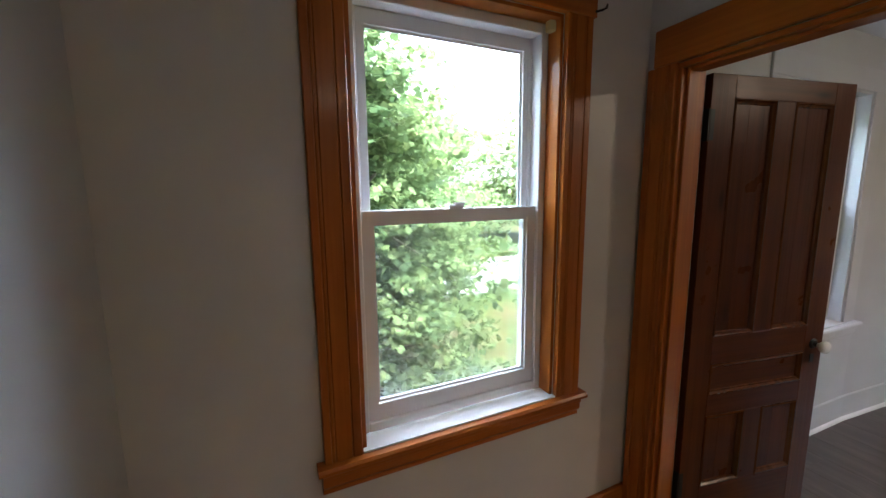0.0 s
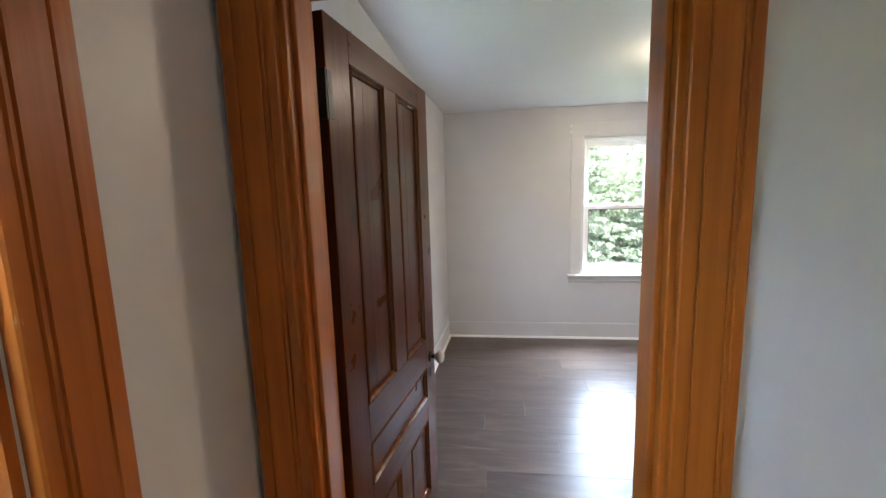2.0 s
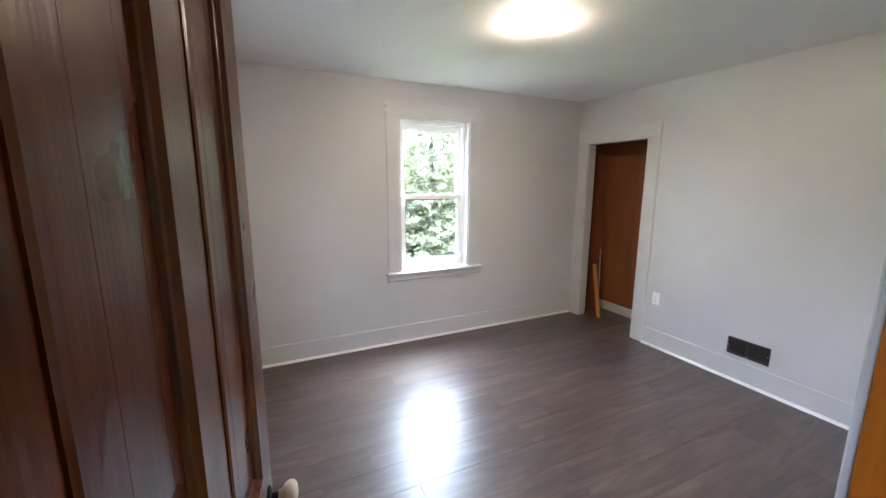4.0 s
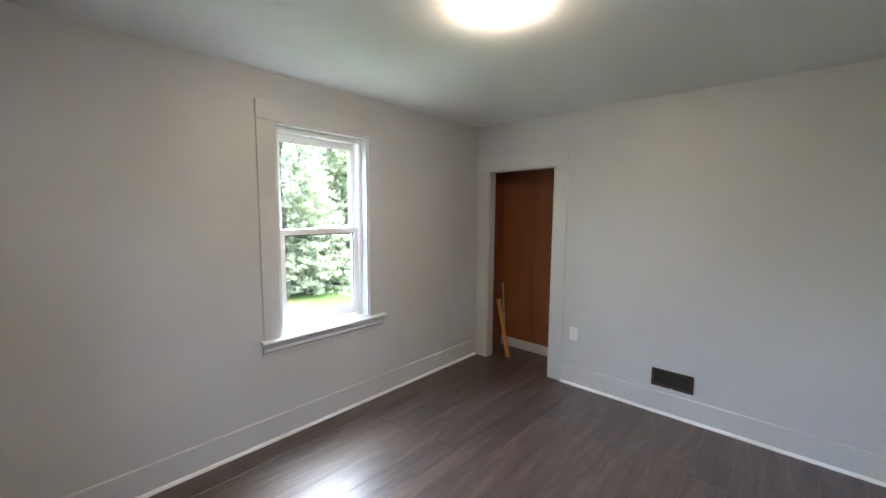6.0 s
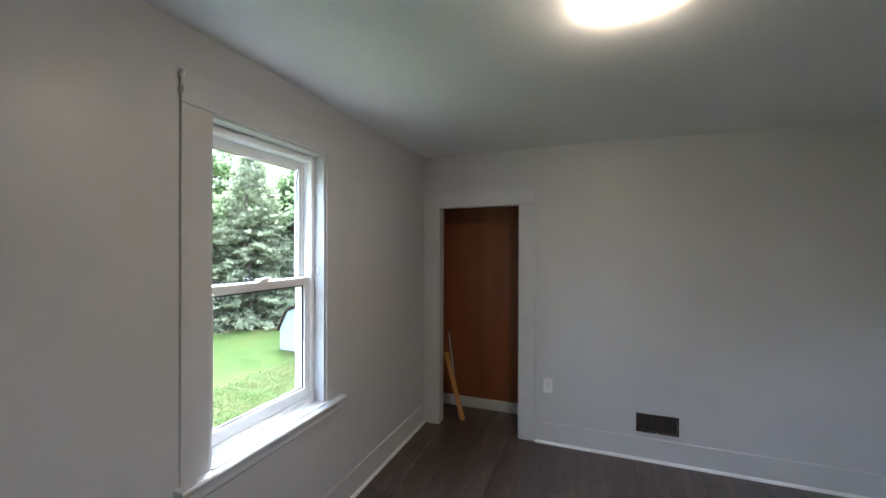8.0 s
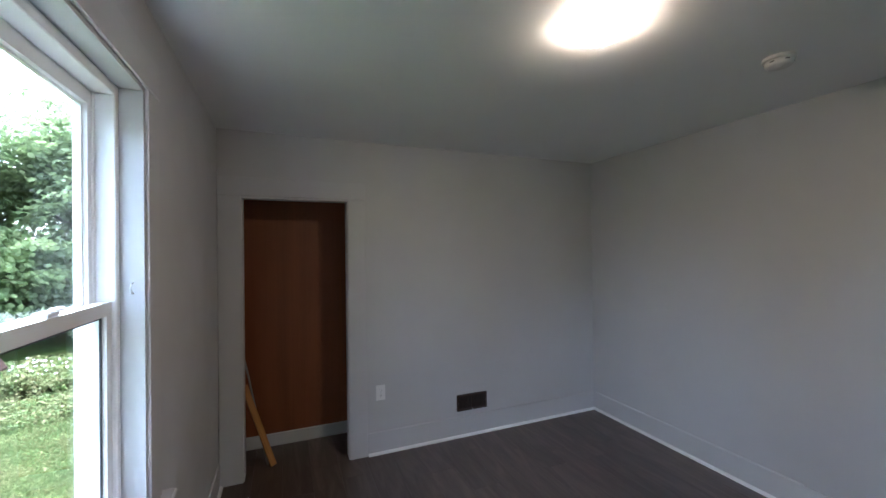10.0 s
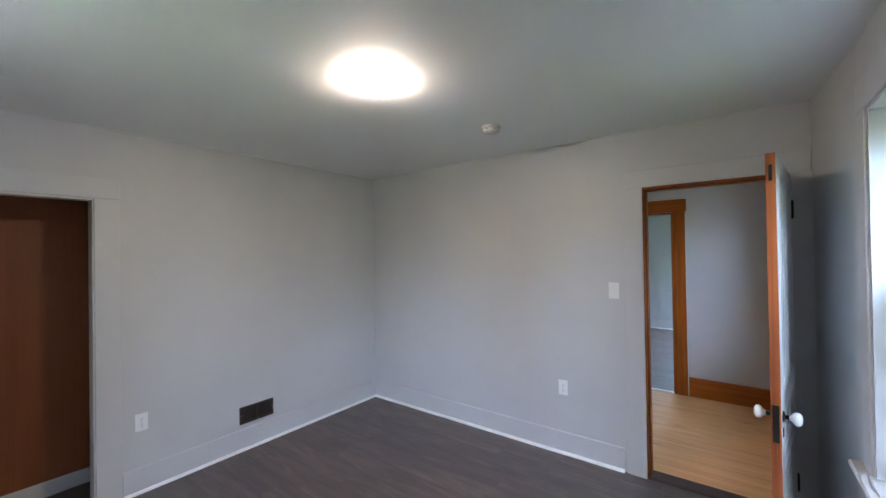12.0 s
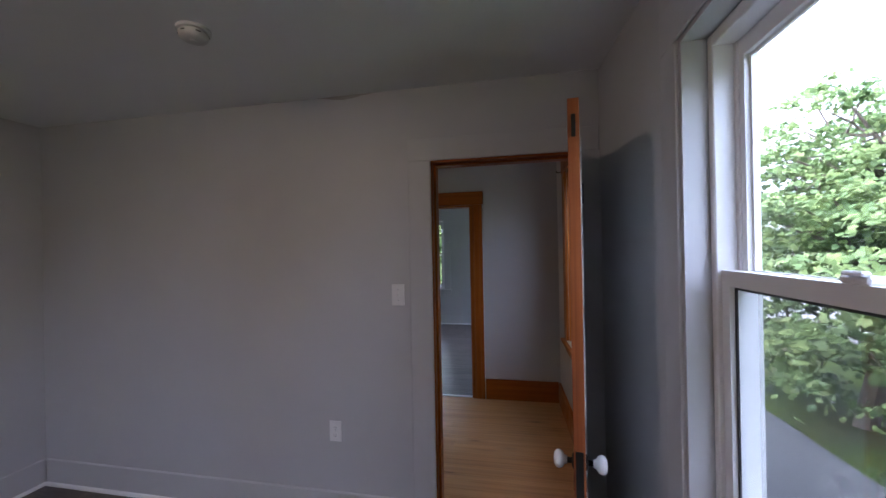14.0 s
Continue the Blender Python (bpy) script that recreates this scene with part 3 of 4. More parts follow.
# ---- doorways ----
def door_frame(name, plane, side, y0, y1, top, mat, label, matx, cw=0.115, fl=True, z0=0.0, head=0.135, left=None, over=0.012):
    """Casing on one face of a wall that runs along y: two legs and a head."""
    root = thing(name, pose(0, 0, 0), label, "door casing", kind="structure")
    left = cw if left is None else left
    for a, b in ((y0 - cw, y0 + 0.004), (y1 - 0.004, y1 + left)):
        prof = [(v, u) for u, v in fluted(a, b, plane, side, fl)]
        part("casing", prism(prof, z0, top, "z"), mat, root)
        if fl:
            e = a - 0.0035 if a < y0 else b
            part("caulk", box(min(plane, plane + 0.014 * side), max(plane, plane + 0.014 * side), e, e + 0.0035, z0 + 0.02, top), M_SHOE, root, "thin pale paint line")
    t = (0.026 if fl else 0.0115) * side
    over = over if fl else 0.001
    part("head_casing", box(min(plane, plane + t), max(plane, plane + t), y0 - cw - over, min(y1 + left + over, 2.045), top + 0.001, top + head, 0.003), matx, root)
    return root


door_frame("trim_door_landing", WX - WT, -1, DS, DN, DH, M_ORANGE, "amber varnished fluted wooden door casing", M_ORANGE_Y)
door_frame("trim_door_room", WX, 1, DS + 0.009, DN - 0.009, DH - 0.009, M_TRIM, "grey painted flat door casing", M_TRIM, 0.12, False, head=0.12)
door_frame("trim_door_far", LX, 1, AY0, AY1, AH, M_ORANGE, "amber varnished wooden door casing", M_ORANGE_Y)
jl = thing("trim_door_jamb", pose(0, 0, 0), "amber varnished door jamb lining with stops", "door jamb", kind="structure")
for y0, y1, s0, s1 in ((DS, DS + 0.018, DS + 0.018, DS + 0.03), (DN - 0.018, DN, DN - 0.03, DN - 0.018)):
    part("jamb", box(WX - WT - 0.004, WX - 0.001, y0, y1, 0.0, DH - 0.018, 0.002), M_ORANGE, jl)
    part("stop", box(WX - WT + 0.02, WX - 0.045, s0, s1, 0.0, DH - 0.018, 0.002), M_ORANGE, jl)
part("head_jamb", box(WX - WT - 0.004, WX - 0.001, DS, DN, DH - 0.018, DH, 0.002), M_ORANGE_Y, jl)
part("head_stop", box(WX - WT + 0.02, WX - 0.045, DS + 0.03, DN - 0.03, DH - 0.03, DH - 0.018, 0.002), M_ORANGE_Y, jl)
part("threshold", prism([(WX - WT - 0.01, 0.0), (WX - WT + 0.01, 0.008), (WX - 0.02, 0.008), (WX + 0.005, 0.0)], DS + 0.018, DN - 0.018, "y"), M_BRONZE, jl, "dark floor threshold strip")
jf = thing("trim_door_jamb_far", pose(0, 0, 0), "amber varnished jamb lining of the far doorway", "door jamb", kind="structure")
for y0, y1 in ((AY0, AY0 + 0.018), (AY1 - 0.018, AY1)):
    part("jamb", box(LX - WT, LX + 0.004, y0, y1, 0.0, AH - 0.018, 0.002), M_ORANGE, jf)
part("head_jamb", box(LX - WT, LX + 0.004, AY0, AY1, AH - 0.018, AH, 0.002), M_ORANGE_Y, jf)
part("threshold", box(LX - 0.03, LX + 0.01, AY0 + 0.018, AY1 - 0.018, 0.0, 0.008, 0.003), M_SHOE, jf, "pale threshold strip")

# closet casing on the south wall
cc = thing("trim_closet", pose(0, 0, 0), "grey painted flat casing round the closet opening", "door casing", kind="structure")
part("casing", prism(fluted(CX0 - 0.125, CX0 + 0.004, SY, 1, False), 0.0, CH, "z"), M_TRIM, cc)
part("casing", prism(fluted(CX1 - 0.004, EX - 0.003, SY, 1, False), 0.0, CH, "z"), M_TRIM, cc)
part("head_casing", box(CX0 - 0.126, EX - 0.003, SY, SY + 0.0115, CH + 0.001, CH + 0.13, 0.003), M_TRIM, cc)
for x0, x1 in ((CX0, CX0 + 0.012), (CX1 - 0.012, CX1)):
    part("jamb", box(x0, x1, SY - 0.1, SY, 0.0, CH - 0.012, 0.001), M_TRIM, cc)
part("head_jamb", box(CX0, CX1, SY - 0.1, SY, CH - 0.012, CH, 0.001), M_TRIM, cc)


# ---- the panelled door ----
def panelled_door(m, w=0.765, h=1.98, t=0.035):
    """Five panel door. Local x from the hinge to the free edge, y through the leaf (y = 0 is the varnished face, +t the painted one)."""
    root = thing("panelled_door", m, "open brown varnished five panel door with porcelain knobs", "door")

    def painted(bm):
        for f in bm.faces:
            if f.normal.y > 0.7:
                f.material_index = 1
        return bm

    def slab(nm, x0, x1, z0, z1, mat, edge=False):
        bm = box(x0, x1, 0.0, t, z0, z1, 0.0015)
        bm.normal_update()
        painted(bm)
        for f in bm.faces:
            if edge and f.normal.x > 0.7:
                f.material_index = 2
        return part(nm, bm, [mat, M_TRIM, M_EDGE], root)

    st, mul = 0.115, 0.1
    z = [0.012, 0.22, 0.56, 0.66, 0.8, 0.925, 1.893, h]
    slab("stile", 0.0, st, z[0], h, M_DOOR)
    slab("stile", w - st, w, z[0], h, M_DOOR, True)
    for a, b in ((z[0], z[1]), (z[2], z[3]), (z[4], z[5]), (z[6], z[7])):
        slab("rail", st, w - st, a, b, M_DOOR_X)
    c0, c1 = (w - mul) / 2, (w + mul) / 2
    slab("mullion", c0, c1, z[1], z[2], M_DOOR)
    slab("mullion", c0, c1, z[5], z[6], M_DOOR)
    for x0, x1, a, b in ((st, c0, z[5], z[6]), (c1, w - st, z[5], z[6]), (st, w - st, z[3], z[4]), (st, c0, z[1], z[2]), (c1, w - st, z[1], z[2])):
        bm = box(x0, x1, 0.0135, t - 0.012, a, b)
        bm.normal_update()
        p = part("panel", painted(bm), [M_DOOR if b - a > 0.2 else M_DOOR_X, M_TRIM], root)
        cuts = [x0, x0 + (x1 - x0) * 0.42, x0 + (x1 - x0) * 0.78, x1] if b - a > 0.2 else [x0, x1]
        for u0, u1 in zip(cuts, cuts[1:]):
            part("panel_board", box(u0 + 0.0001, u1 - 0.0001, 0.012, 0.0136, a + 0.001, b - 0.001, 0.0004), M_DOOR if b - a > 0.2 else M_DOOR_X, p)
        for face, y0, s, mat in ((0, 0.012, -1, M_MOULD), (1, t - 0.012, 1, M_TRIM)):
            k = 0.02
            prof = [(0.0, 0.0), (0.0, s * 0.014), (0.006, s * 0.016), (0.012, s * 0.008), (0.017, s * 0.006), (k, 0.0)]
            bm = bmesh.new()
            rings = []
            for d, yy in prof:
                rings.append([bm.verts.new((x, y0 + yy, zz)) for x, zz in ((x0 + d, a + d), (x1 - d, a + d), (x1 - d, b - d), (x0 + d, b - d))])
            for ra, rb in zip(rings, rings[1:]):
                for i in range(4):
                    j = (i + 1) % 4
                    bm.faces.new((ra[i], ra[j], rb[j], rb[i]))
            bmesh.ops.recalc_face_normals(bm, faces=bm.faces)
            part("moulding", bm, mat, p)
    kx, kz = w - 0.06, 0.832
    for s, y0 in ((-1, 0.0), (1, t)):
        ro = part("rosette", lathe([(0.0, 0.0), (0.024, 0.0), (0.024, s * 0.004), (0.018, s * 0.007), (0.009, s * 0.008), (0.009, s * 0.03), (0.0, s * 0.03)], 20, "y"), M_IRON, root)
        ro.location = (kx, y0, kz)
        kn = part("knob", lathe([(0.0, s * 0.022), (0.012, s * 0.022), (0.014, s * 0.03), (0.024, s * 0.036), (0.029, s * 0.046), (0.027, s * 0.056), (0.018, s * 0.063), (0.0, s * 0.065)], 28, "y"),
                  M_PORCELAIN, root, "white porcelain knob", True)
        kn.location = (kx, y0, kz)
        part("keyhole_plate", box(kx - 0.012, kx + 0.012, min(y0, y0 + s * 0.003), max(y0, y0 + s * 0.003), kz - 0.09, kz - 0.05, 0.001), M_IRON, root)
    part("lock_plate", box(w, w + 0.0015, 0.006, t - 0.006, kz - 0.1, kz + 0.06), M_IRON, root, "dark mortise lock plate")
    part("bolt", box(w, w + 0.006, 0.011, t - 0.011, 1.86, 1.93, 0.002), M_IRON, root)
    for zz in (0.2, 1.74):
        hg = part("hinge", box(-0.007, 0.0, -0.001, t - 0.001, zz - 0.01, zz + 0.11, 0.001), M_IRON, root, "black iron butt hinge")
        part("hinge_leaf", box(0.0005, 0.022, -0.0016, -0.0002, zz - 0.008, zz + 0.108, 0.0005), M_IRON, hg)
        bm = lathe([(0.0, zz - 0.008), (0.004, zz - 0.006), (0.007, zz), (0.007, zz + 0.09), (0.004, zz + 0.096), (0.0, zz + 0.1)], 10)
        bmesh.ops.translate(bm, verts=bm.verts, vec=(-0.004, t + 0.004, 0))
        part("knuckle", bm, M_IRON, hg)
    return root


panelled_door(pose(WX + 0.016, 1.923, 0.004, 0, 0, -8.6))


# ---- fixtures ----
def ceiling_lamp(x, y, z, mat):
    root = thing("ceiling_lamp", pose(x, y, z), "lit round flush ceiling lamp with a domed white diffuser", "ceiling lamp")
    part("rim", lathe([(0.0, 0.0), (0.121, 0.0), (0.123, -0.003), (0.123, -0.007), (0.12, -0.009), (0.115, -0.009)], 48), M_LAMPRIM, root, smooth=True)
    part("diffuser", lathe([(0.119, -0.0088), (0.126, -0.011), (0.128, -0.017), (0.124, -0.026), (0.109, -0.036), (0.08, -0.045), (0.04, -0.05), (0.0, -0.052)], 48), mat, root, "glowing warm white diffuser", True)
    return root


def smoke_alarm(x, y, z):
    root = thing("smoke_alarm", pose(x, y, z), "round white plastic smoke alarm on the ceiling", "smoke alarm")
    part("base", lathe([(0.0, 0.0), (0.06, 0.0), (0.06, -0.012), (0.056, -0.014), (0.0, -0.014)], 36), M_ALARM, root)
    part("cover", lathe([(0.05, -0.014), (0.053, -0.018), (0.051, -0.032), (0.045, -0.04), (0.0, -0.041)], 36), M_ALARM, root, smooth=True)
    for i in range(6):
        a = i * math.pi / 3
        v = part("vent_slot", box(-0.009, 0.009, -0.0005, 0.0008, -0.027, -0.023), M_SLOT, root)
        v.matrix_local = Matrix.Translation((0.0525 * math.cos(a), 0.0525 * math.sin(a), 0)) @ pose(0, 0, 0, 0, 0, math.degrees(a) + 90)
    part("button", lathe([(0.012, -0.041), (0.012, -0.044), (0.0, -0.0445)], 16), M_ALARM, root)
    return root


def outlet(m, name="wall_outlet", label="white plastic duplex wall outlet"):
    """Local x across, z up, -y out of the wall."""
    root = thing(name, m, label, "outlet")
    part("cover_plate", box(-0.036, 0.036, -0.006, 0.0, -0.058, 0.058, 0.003, 2), M_PLASTIC, root)
    for s in (-1, 1):
        r = part("socket", lathe([(0.0, -0.008), (0.0155, -0.008), (0.0165, -0.006)], 20, "y"), M_PLASTIC, root)
        r.location = (0, 0, s * 0.02)
        for dx in (-0.006, 0.006):
            part("slot", box(dx - 0.001, dx + 0.001, -0.0086, -0.008, -0.002, 0.006), M_SLOT, r)
        part("ground_hole", box(-0.002, 0.002, -0.0086, -0.008, -0.01, -0.006), M_SLOT, r)
    s = part("screw", lathe([(0.0, -0.0068), (0.003, -0.0066), (0.0032, -0.006)], 10, "y"), M_STEEL, root)
    return root


def light_switch(m):
    root = thing("light_switch", m, "white plastic toggle light switch plate", "switch")
    part("cover_plate", box(-0.036, 0.036, -0.006, 0.0, -0.058, 0.058, 0.003, 2), M_PLASTIC, root)
    part("collar", box(-0.006, 0.006, -0.0075, -0.006, -0.013, 0.013, 0.0005), M_PLASTIC, root)
    part("toggle", prism([(-0.0075, -0.004), (-0.018, 0.006), (-0.018, 0.011), (-0.0075, 0.008)], -0.0045, 0.0045, "x"), M_PLASTIC, root)
    for z in (-0.03, 0.03):
        s = part("screw", lathe([(0.0, -0.0068), (0.003, -0.0066), (0.0032, -0.006)], 10, "y"), M_STEEL, root)
        s.location = (0, 0, z)
    return root


def wall_register(m, w=0.28, h=0.135):
    root = thing("wall_register", m, "dark brown metal heating register in the wall", "register")
    part("frame", cells([0, 0.016, w - 0.016, w], [-0.012, 0.0], [0, 0.016, h - 0.016, h], lambda x, y, z: inside(x, 0.016, w - 0.016) and inside(z, 0.016, h - 0.016)), M_BRONZE, root)
    part("backing", box(0.016, w - 0.016, -0.002, -0.0005, 0.016, h - 0.016), M_SLOT, root)
    # two grilles side by side with a plain bar between
    half = (w - 0.032 - 0.012) / 2
    for x0 in (0.016, 0.016 + half + 0.012):
        for i in range(1, 10):
            x = x0 + i * half / 10
            part("fin", box(x - 0.0011, x + 0.0011, -0.0085, -0.0025, 0.0165, h - 0.0165), M_BRONZE, root)
    part("divider", box(0.016 + half, 0.028 + half, -0.0115, -0.002, 0.0165, h - 0.0165, 0.001), M_BRONZE, root)
    part("lever", box(w * 0.5 - 0.004, w * 0.5 + 0.004, -0.022, -0.0125, 0.004, 0.013, 0.001), M_STEEL, root)
    for x in (0.008, w - 0.008):
        sc = part("screw", lathe([(0.0, -0.0142), (0.003, -0.0138), (0.0035, -0.012)], 10, "y"), M_STEEL, root)
        sc.location = (x, 0, h / 2)
    return root


ceiling_lamp(4.91, 0.35, CZ, M_GLOW)
# unseen lamp added over the landing, behind the camera, to brighten it
ceiling_lamp(2.35, -0.45, CZ, M_GLOW_UNSEEN)
smoke_alarm(3.955, 0.43, CZ)
outlet(pose(5.335, SY, 0.468, 0, 0, 180))
outlet(pose(WX, 0.615, 0.511, 0, 0, 90))
light_switch(pose(WX, 1.0, 1.282, 0, 0, 90))
wall_register(pose(4.693, SY, 0.213, 0, 0, 180))

# dark open joint between ceiling and wall: a flat strip, shade in its grey
bm = bmesh.new()
line = [(0.54, 0.003), (0.59, 0.009), (0.64, 0.018), (0.7, 0.024), (0.76, 0.019), (0.81, 0.009), (0.87, 0.003)]
for (ya, da), (yb, db) in zip(line, line[1:]):
    bm.faces.new([bm.verts.new(p) for p in ((WX + 0.002, ya, CZ - 0.001), (WX + 0.002, yb, CZ - 0.001), (WX + 0.002, yb, CZ - db), (WX + 0.002, ya, CZ - da))])
structure("trim_open_joint", bm, M_JOINT, "dark open joint where the plaster meets the ceiling", "crack")

# closet clutter
b = tagged(part("wooden_board", box(-0.022, 0.022, -0.009, 0.009, 0.0, 0.62, 0.002), M_BOARD), "yellow varnished pine board leaning in the closet", "board")
b.matrix_world = pose(6.1, SY - 0.14, 0.004, 14, 15, 20)
r = tagged(part("metal_rod", lathe([(0.0, 0.0), (0.007, 0.0), (0.007, 0.78), (0.0, 0.78)], 12), M_STEEL), "thin pale metal rod leaning in the closet", "rod")
r.matrix_world = pose(6.14, SY - 0.16, 0.004, 13, 10, 10)


# ---- outside ----
GZ = -3.0
structure("ground", cells([-400, 400], [-400, 400], [GZ - 0.2, GZ], lambda x, y, z: False), M_GRASS, "lawn and rough grass round the house", "ground")
structure("road", box(-200, 200, 16.0, 24.0, GZ + 0.002, GZ + 0.03), M_ROAD, "pale grey asphalt road", "road")


def scatter_leaves(name, places, normals, sizes, mat, parent, outline, rng):
    """One mesh of many small leaves: each an outline polygon turned about its own normal."""
    k = len(outline)
    n = len(places)
    ref = np.where(np.abs(normals[:, 2:3]) > 0.9, np.array([[1.0, 0, 0]]), np.array([[0, 0, 1.0]]))
    u = np.cross(normals, ref)
    u /= np.linalg.norm(u, axis=1, keepdims=True)
    v = np.cross(normals, u)
    a = rng.uniform(0, 2 * np.pi, n)[:, None]
    uu, vv = u * np.cos(a) + v * np.sin(a), v * np.cos(a) - u * np.sin(a)
    o = np.array(outline)
    pts = places[:, None, :] + sizes[:, None, None] * (uu[:, None, :] * o[None, :, 0:1] + vv[:, None, :] * o[None, :, 1:2] + normals[:, None, :] * o[None, :, 2:3])
    me = bpy.data.meshes.new(name)
    me.from_pydata(pts.reshape(-1, 3).tolist(), [], (np.arange(n * k).reshape(n, k)).tolist())
    me.materials.append(mat)
    ob = new(name, me)
    ob.parent = parent
    return tagged(ob, kind="stuff")


MAPLE_LEAF = [(0, -0.5, 0), (0.5, -0.3, 0.02), (0.27, 0.0, 0.05), (0.45, 0.25, 0.0), (0, 0.55, -0.05), (-0.45, 0.25, 0.0), (-0.27, 0.0, 0.05), (-0.5, -0.3, 0.02)]
OVAL_LEAF = [(0, -0.5, 0), (0.34, -0.1, 0.06), (0.22, 0.3, 0.02), (0, 0.5, -0.05), (-0.22, 0.3, 0.02), (-0.34, -0.1, 0.06)]


def broad_tree(seed, x, y, height, radius, low, leaves, size, mat, label, outline, boughs=26):
    """A trunk, limbs, and leaves gathered in uneven flat sprays at the limbs' ends."""
    rng = np.random.default_rng(seed)
    root = thing("tree", pose(x, y, GZ), label, "tree", "trees round the house")
    bm = bmesh.new()
    top = Vector((0.15 * radius, 0.1 * radius, height * 0.75))
    limb(bm, (0, 0, -0.1), top, 0.03 * height, 0.012 * height, 10)
    tips = []
    for i in range(boughs):
        f = rng.uniform(0.15, 1.0)
        a = i * 2.4 + rng.uniform(-0.4, 0.4)
        hz = low + (height - low) * f
        rr = radius * math.sqrt(max(0.06, 1 - (2 * f - 0.9) ** 2 * 0.75)) * rng.uniform(0.5, 0.95)
        tip = Vector((rr * math.cos(a), rr * math.sin(a), hz))
        s = Vector((0, 0, max(0.2 * height, hz - 0.55 * rr)))
        s = Vector((top.x * s.z / top.z, top.y * s.z / top.z, min(s.z, top.z)))
        limb(bm, s, tip, 0.010 * height, 0.003 * height, 5)
        tips.append(tip)
        for _ in range(2):
            b = tip + Vector(rng.normal(0, 0.28 * radius, 3)) * 0.8
            limb(bm, s.lerp(tip, 0.6), b, 0.005 * height, 0.002 * height, 4)
            tips.append(b)
    part("trunk", bm, M_BARK, root, "grey brown bark")
    tips = np.array(tips)
    # sprays: flat tufts of leaves round the ends of the twigs
    per = 34
    sprays = max(1, leaves // per)
    ends = tips[rng.integers(0, len(tips), sprays)] + rng.normal(0, 1, (sprays, 3)) * np.array([0.2, 0.2, 0.15]) * radius
    leaves = sprays * per
    pick = np.repeat(np.arange(sprays), per)
    out = rng.normal(0, 1, (leaves, 3)) * np.array([1.5, 1.5, 0.55]) * size
    out[:, 2] -= 0.28 * np.hypot(out[:, 0], out[:, 1])
    p = ends[pick] + out
    p = p[p[:, 2] > 0.15]
    leaves = len(p)
    nrm = np.array([0, 0, 1.0]) + rng.normal(0, 0.75, (leaves, 3)) + (p - np.array([0, 0, height * 0.5])) * 0.12
    nrm /= np.linalg.norm(nrm, axis=1, keepdims=True)
    ob = scatter_leaves("crown", p, nrm, rng.uniform(0.7, 1.3, leaves) * size, mat, root, outline, rng)
    return root


def spruce_tree(seed, x, y, height, radius, label="tall green spruce at the edge of the lawn"):
    rng = np.random.default_rng(seed)
    root = thing("spruce_tree", pose(x, y, GZ), label, "tree", "spruces at the lawn")
    bm = bmesh.new()
    limb(bm, (0, 0, -0.1), (0, 0, height * 0.97), 0.022 * height, 0.01, 8)
    part("trunk", bm, M_BARK, root)
    places, normals, sizes = [], [], []
    for i in range(int(height * 84)):
        f = (i + rng.uniform()) / (height * 84)
        f = f ** 1.25
        z = height * (0.04 + 0.95 * f)
        r = radius * (1 - f) ** 0.85 + 0.12
        a = rng.uniform(0, 2 * math.pi)
        length = r * rng.uniform(0.75, 1.1)
        for k in range(int(5 + length * 9)):
            s = math.sqrt(rng.uniform(0.03, 1))
            side = rng.normal(0, 0.12) * (1.15 - s) * length + rng.normal(0, 0.05)
            d = s * length
            zz = z - 0.28 * d + 0.16 * d * s + rng.normal(0, 0.05)
            places.append((math.cos(a) * d - math.sin(a) * side, math.sin(a) * d + math.cos(a) * side, zz))
            nn = Vector((math.cos(a) * 0.3, math.sin(a) * 0.3, 1)) + Vector(rng.normal(0, 0.9, 3))
            normals.append(nn.normalized())
            sizes.append(rng.uniform(0.18, 0.36))
    needle = [(0, -0.5, 0), (0.2, -0.05, 0.03), (0.1, 0.25, 0.02), (0, 0.5, -0.12), (-0.1, 0.25, 0.02), (-0.2, -0.05, 0.03)]
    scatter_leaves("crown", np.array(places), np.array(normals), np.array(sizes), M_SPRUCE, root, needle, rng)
    return root


for i, (x, y, h, r, n) in enumerate(((2.0, 8.0, 6.6, 2.8, 70000), (3.7, 11.5, 6.8, 2.7, 30000), (-6.0, 9.8, 7.8, 2.9, 28000))):
    broad_tree(3 + i, x, y, h, r, 0.3, n, (0.104, 0.125, 0.125)[i], M_MAPLE, "leafy green maple close to the house", MAPLE_LEAF, 60)
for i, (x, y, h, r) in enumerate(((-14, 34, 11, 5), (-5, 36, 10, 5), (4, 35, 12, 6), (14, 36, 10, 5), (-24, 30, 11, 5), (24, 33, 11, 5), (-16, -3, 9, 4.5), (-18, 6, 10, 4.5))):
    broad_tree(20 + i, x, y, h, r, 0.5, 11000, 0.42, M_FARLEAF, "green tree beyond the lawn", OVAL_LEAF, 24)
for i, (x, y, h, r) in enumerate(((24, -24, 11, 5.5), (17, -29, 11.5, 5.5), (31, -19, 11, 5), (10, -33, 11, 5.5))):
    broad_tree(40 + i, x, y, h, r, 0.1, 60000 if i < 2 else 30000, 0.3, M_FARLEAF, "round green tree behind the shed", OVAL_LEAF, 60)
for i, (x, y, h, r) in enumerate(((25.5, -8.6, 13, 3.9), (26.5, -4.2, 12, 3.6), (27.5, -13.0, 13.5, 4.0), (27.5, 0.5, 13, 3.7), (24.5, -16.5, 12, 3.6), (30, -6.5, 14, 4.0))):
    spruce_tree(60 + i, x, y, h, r)

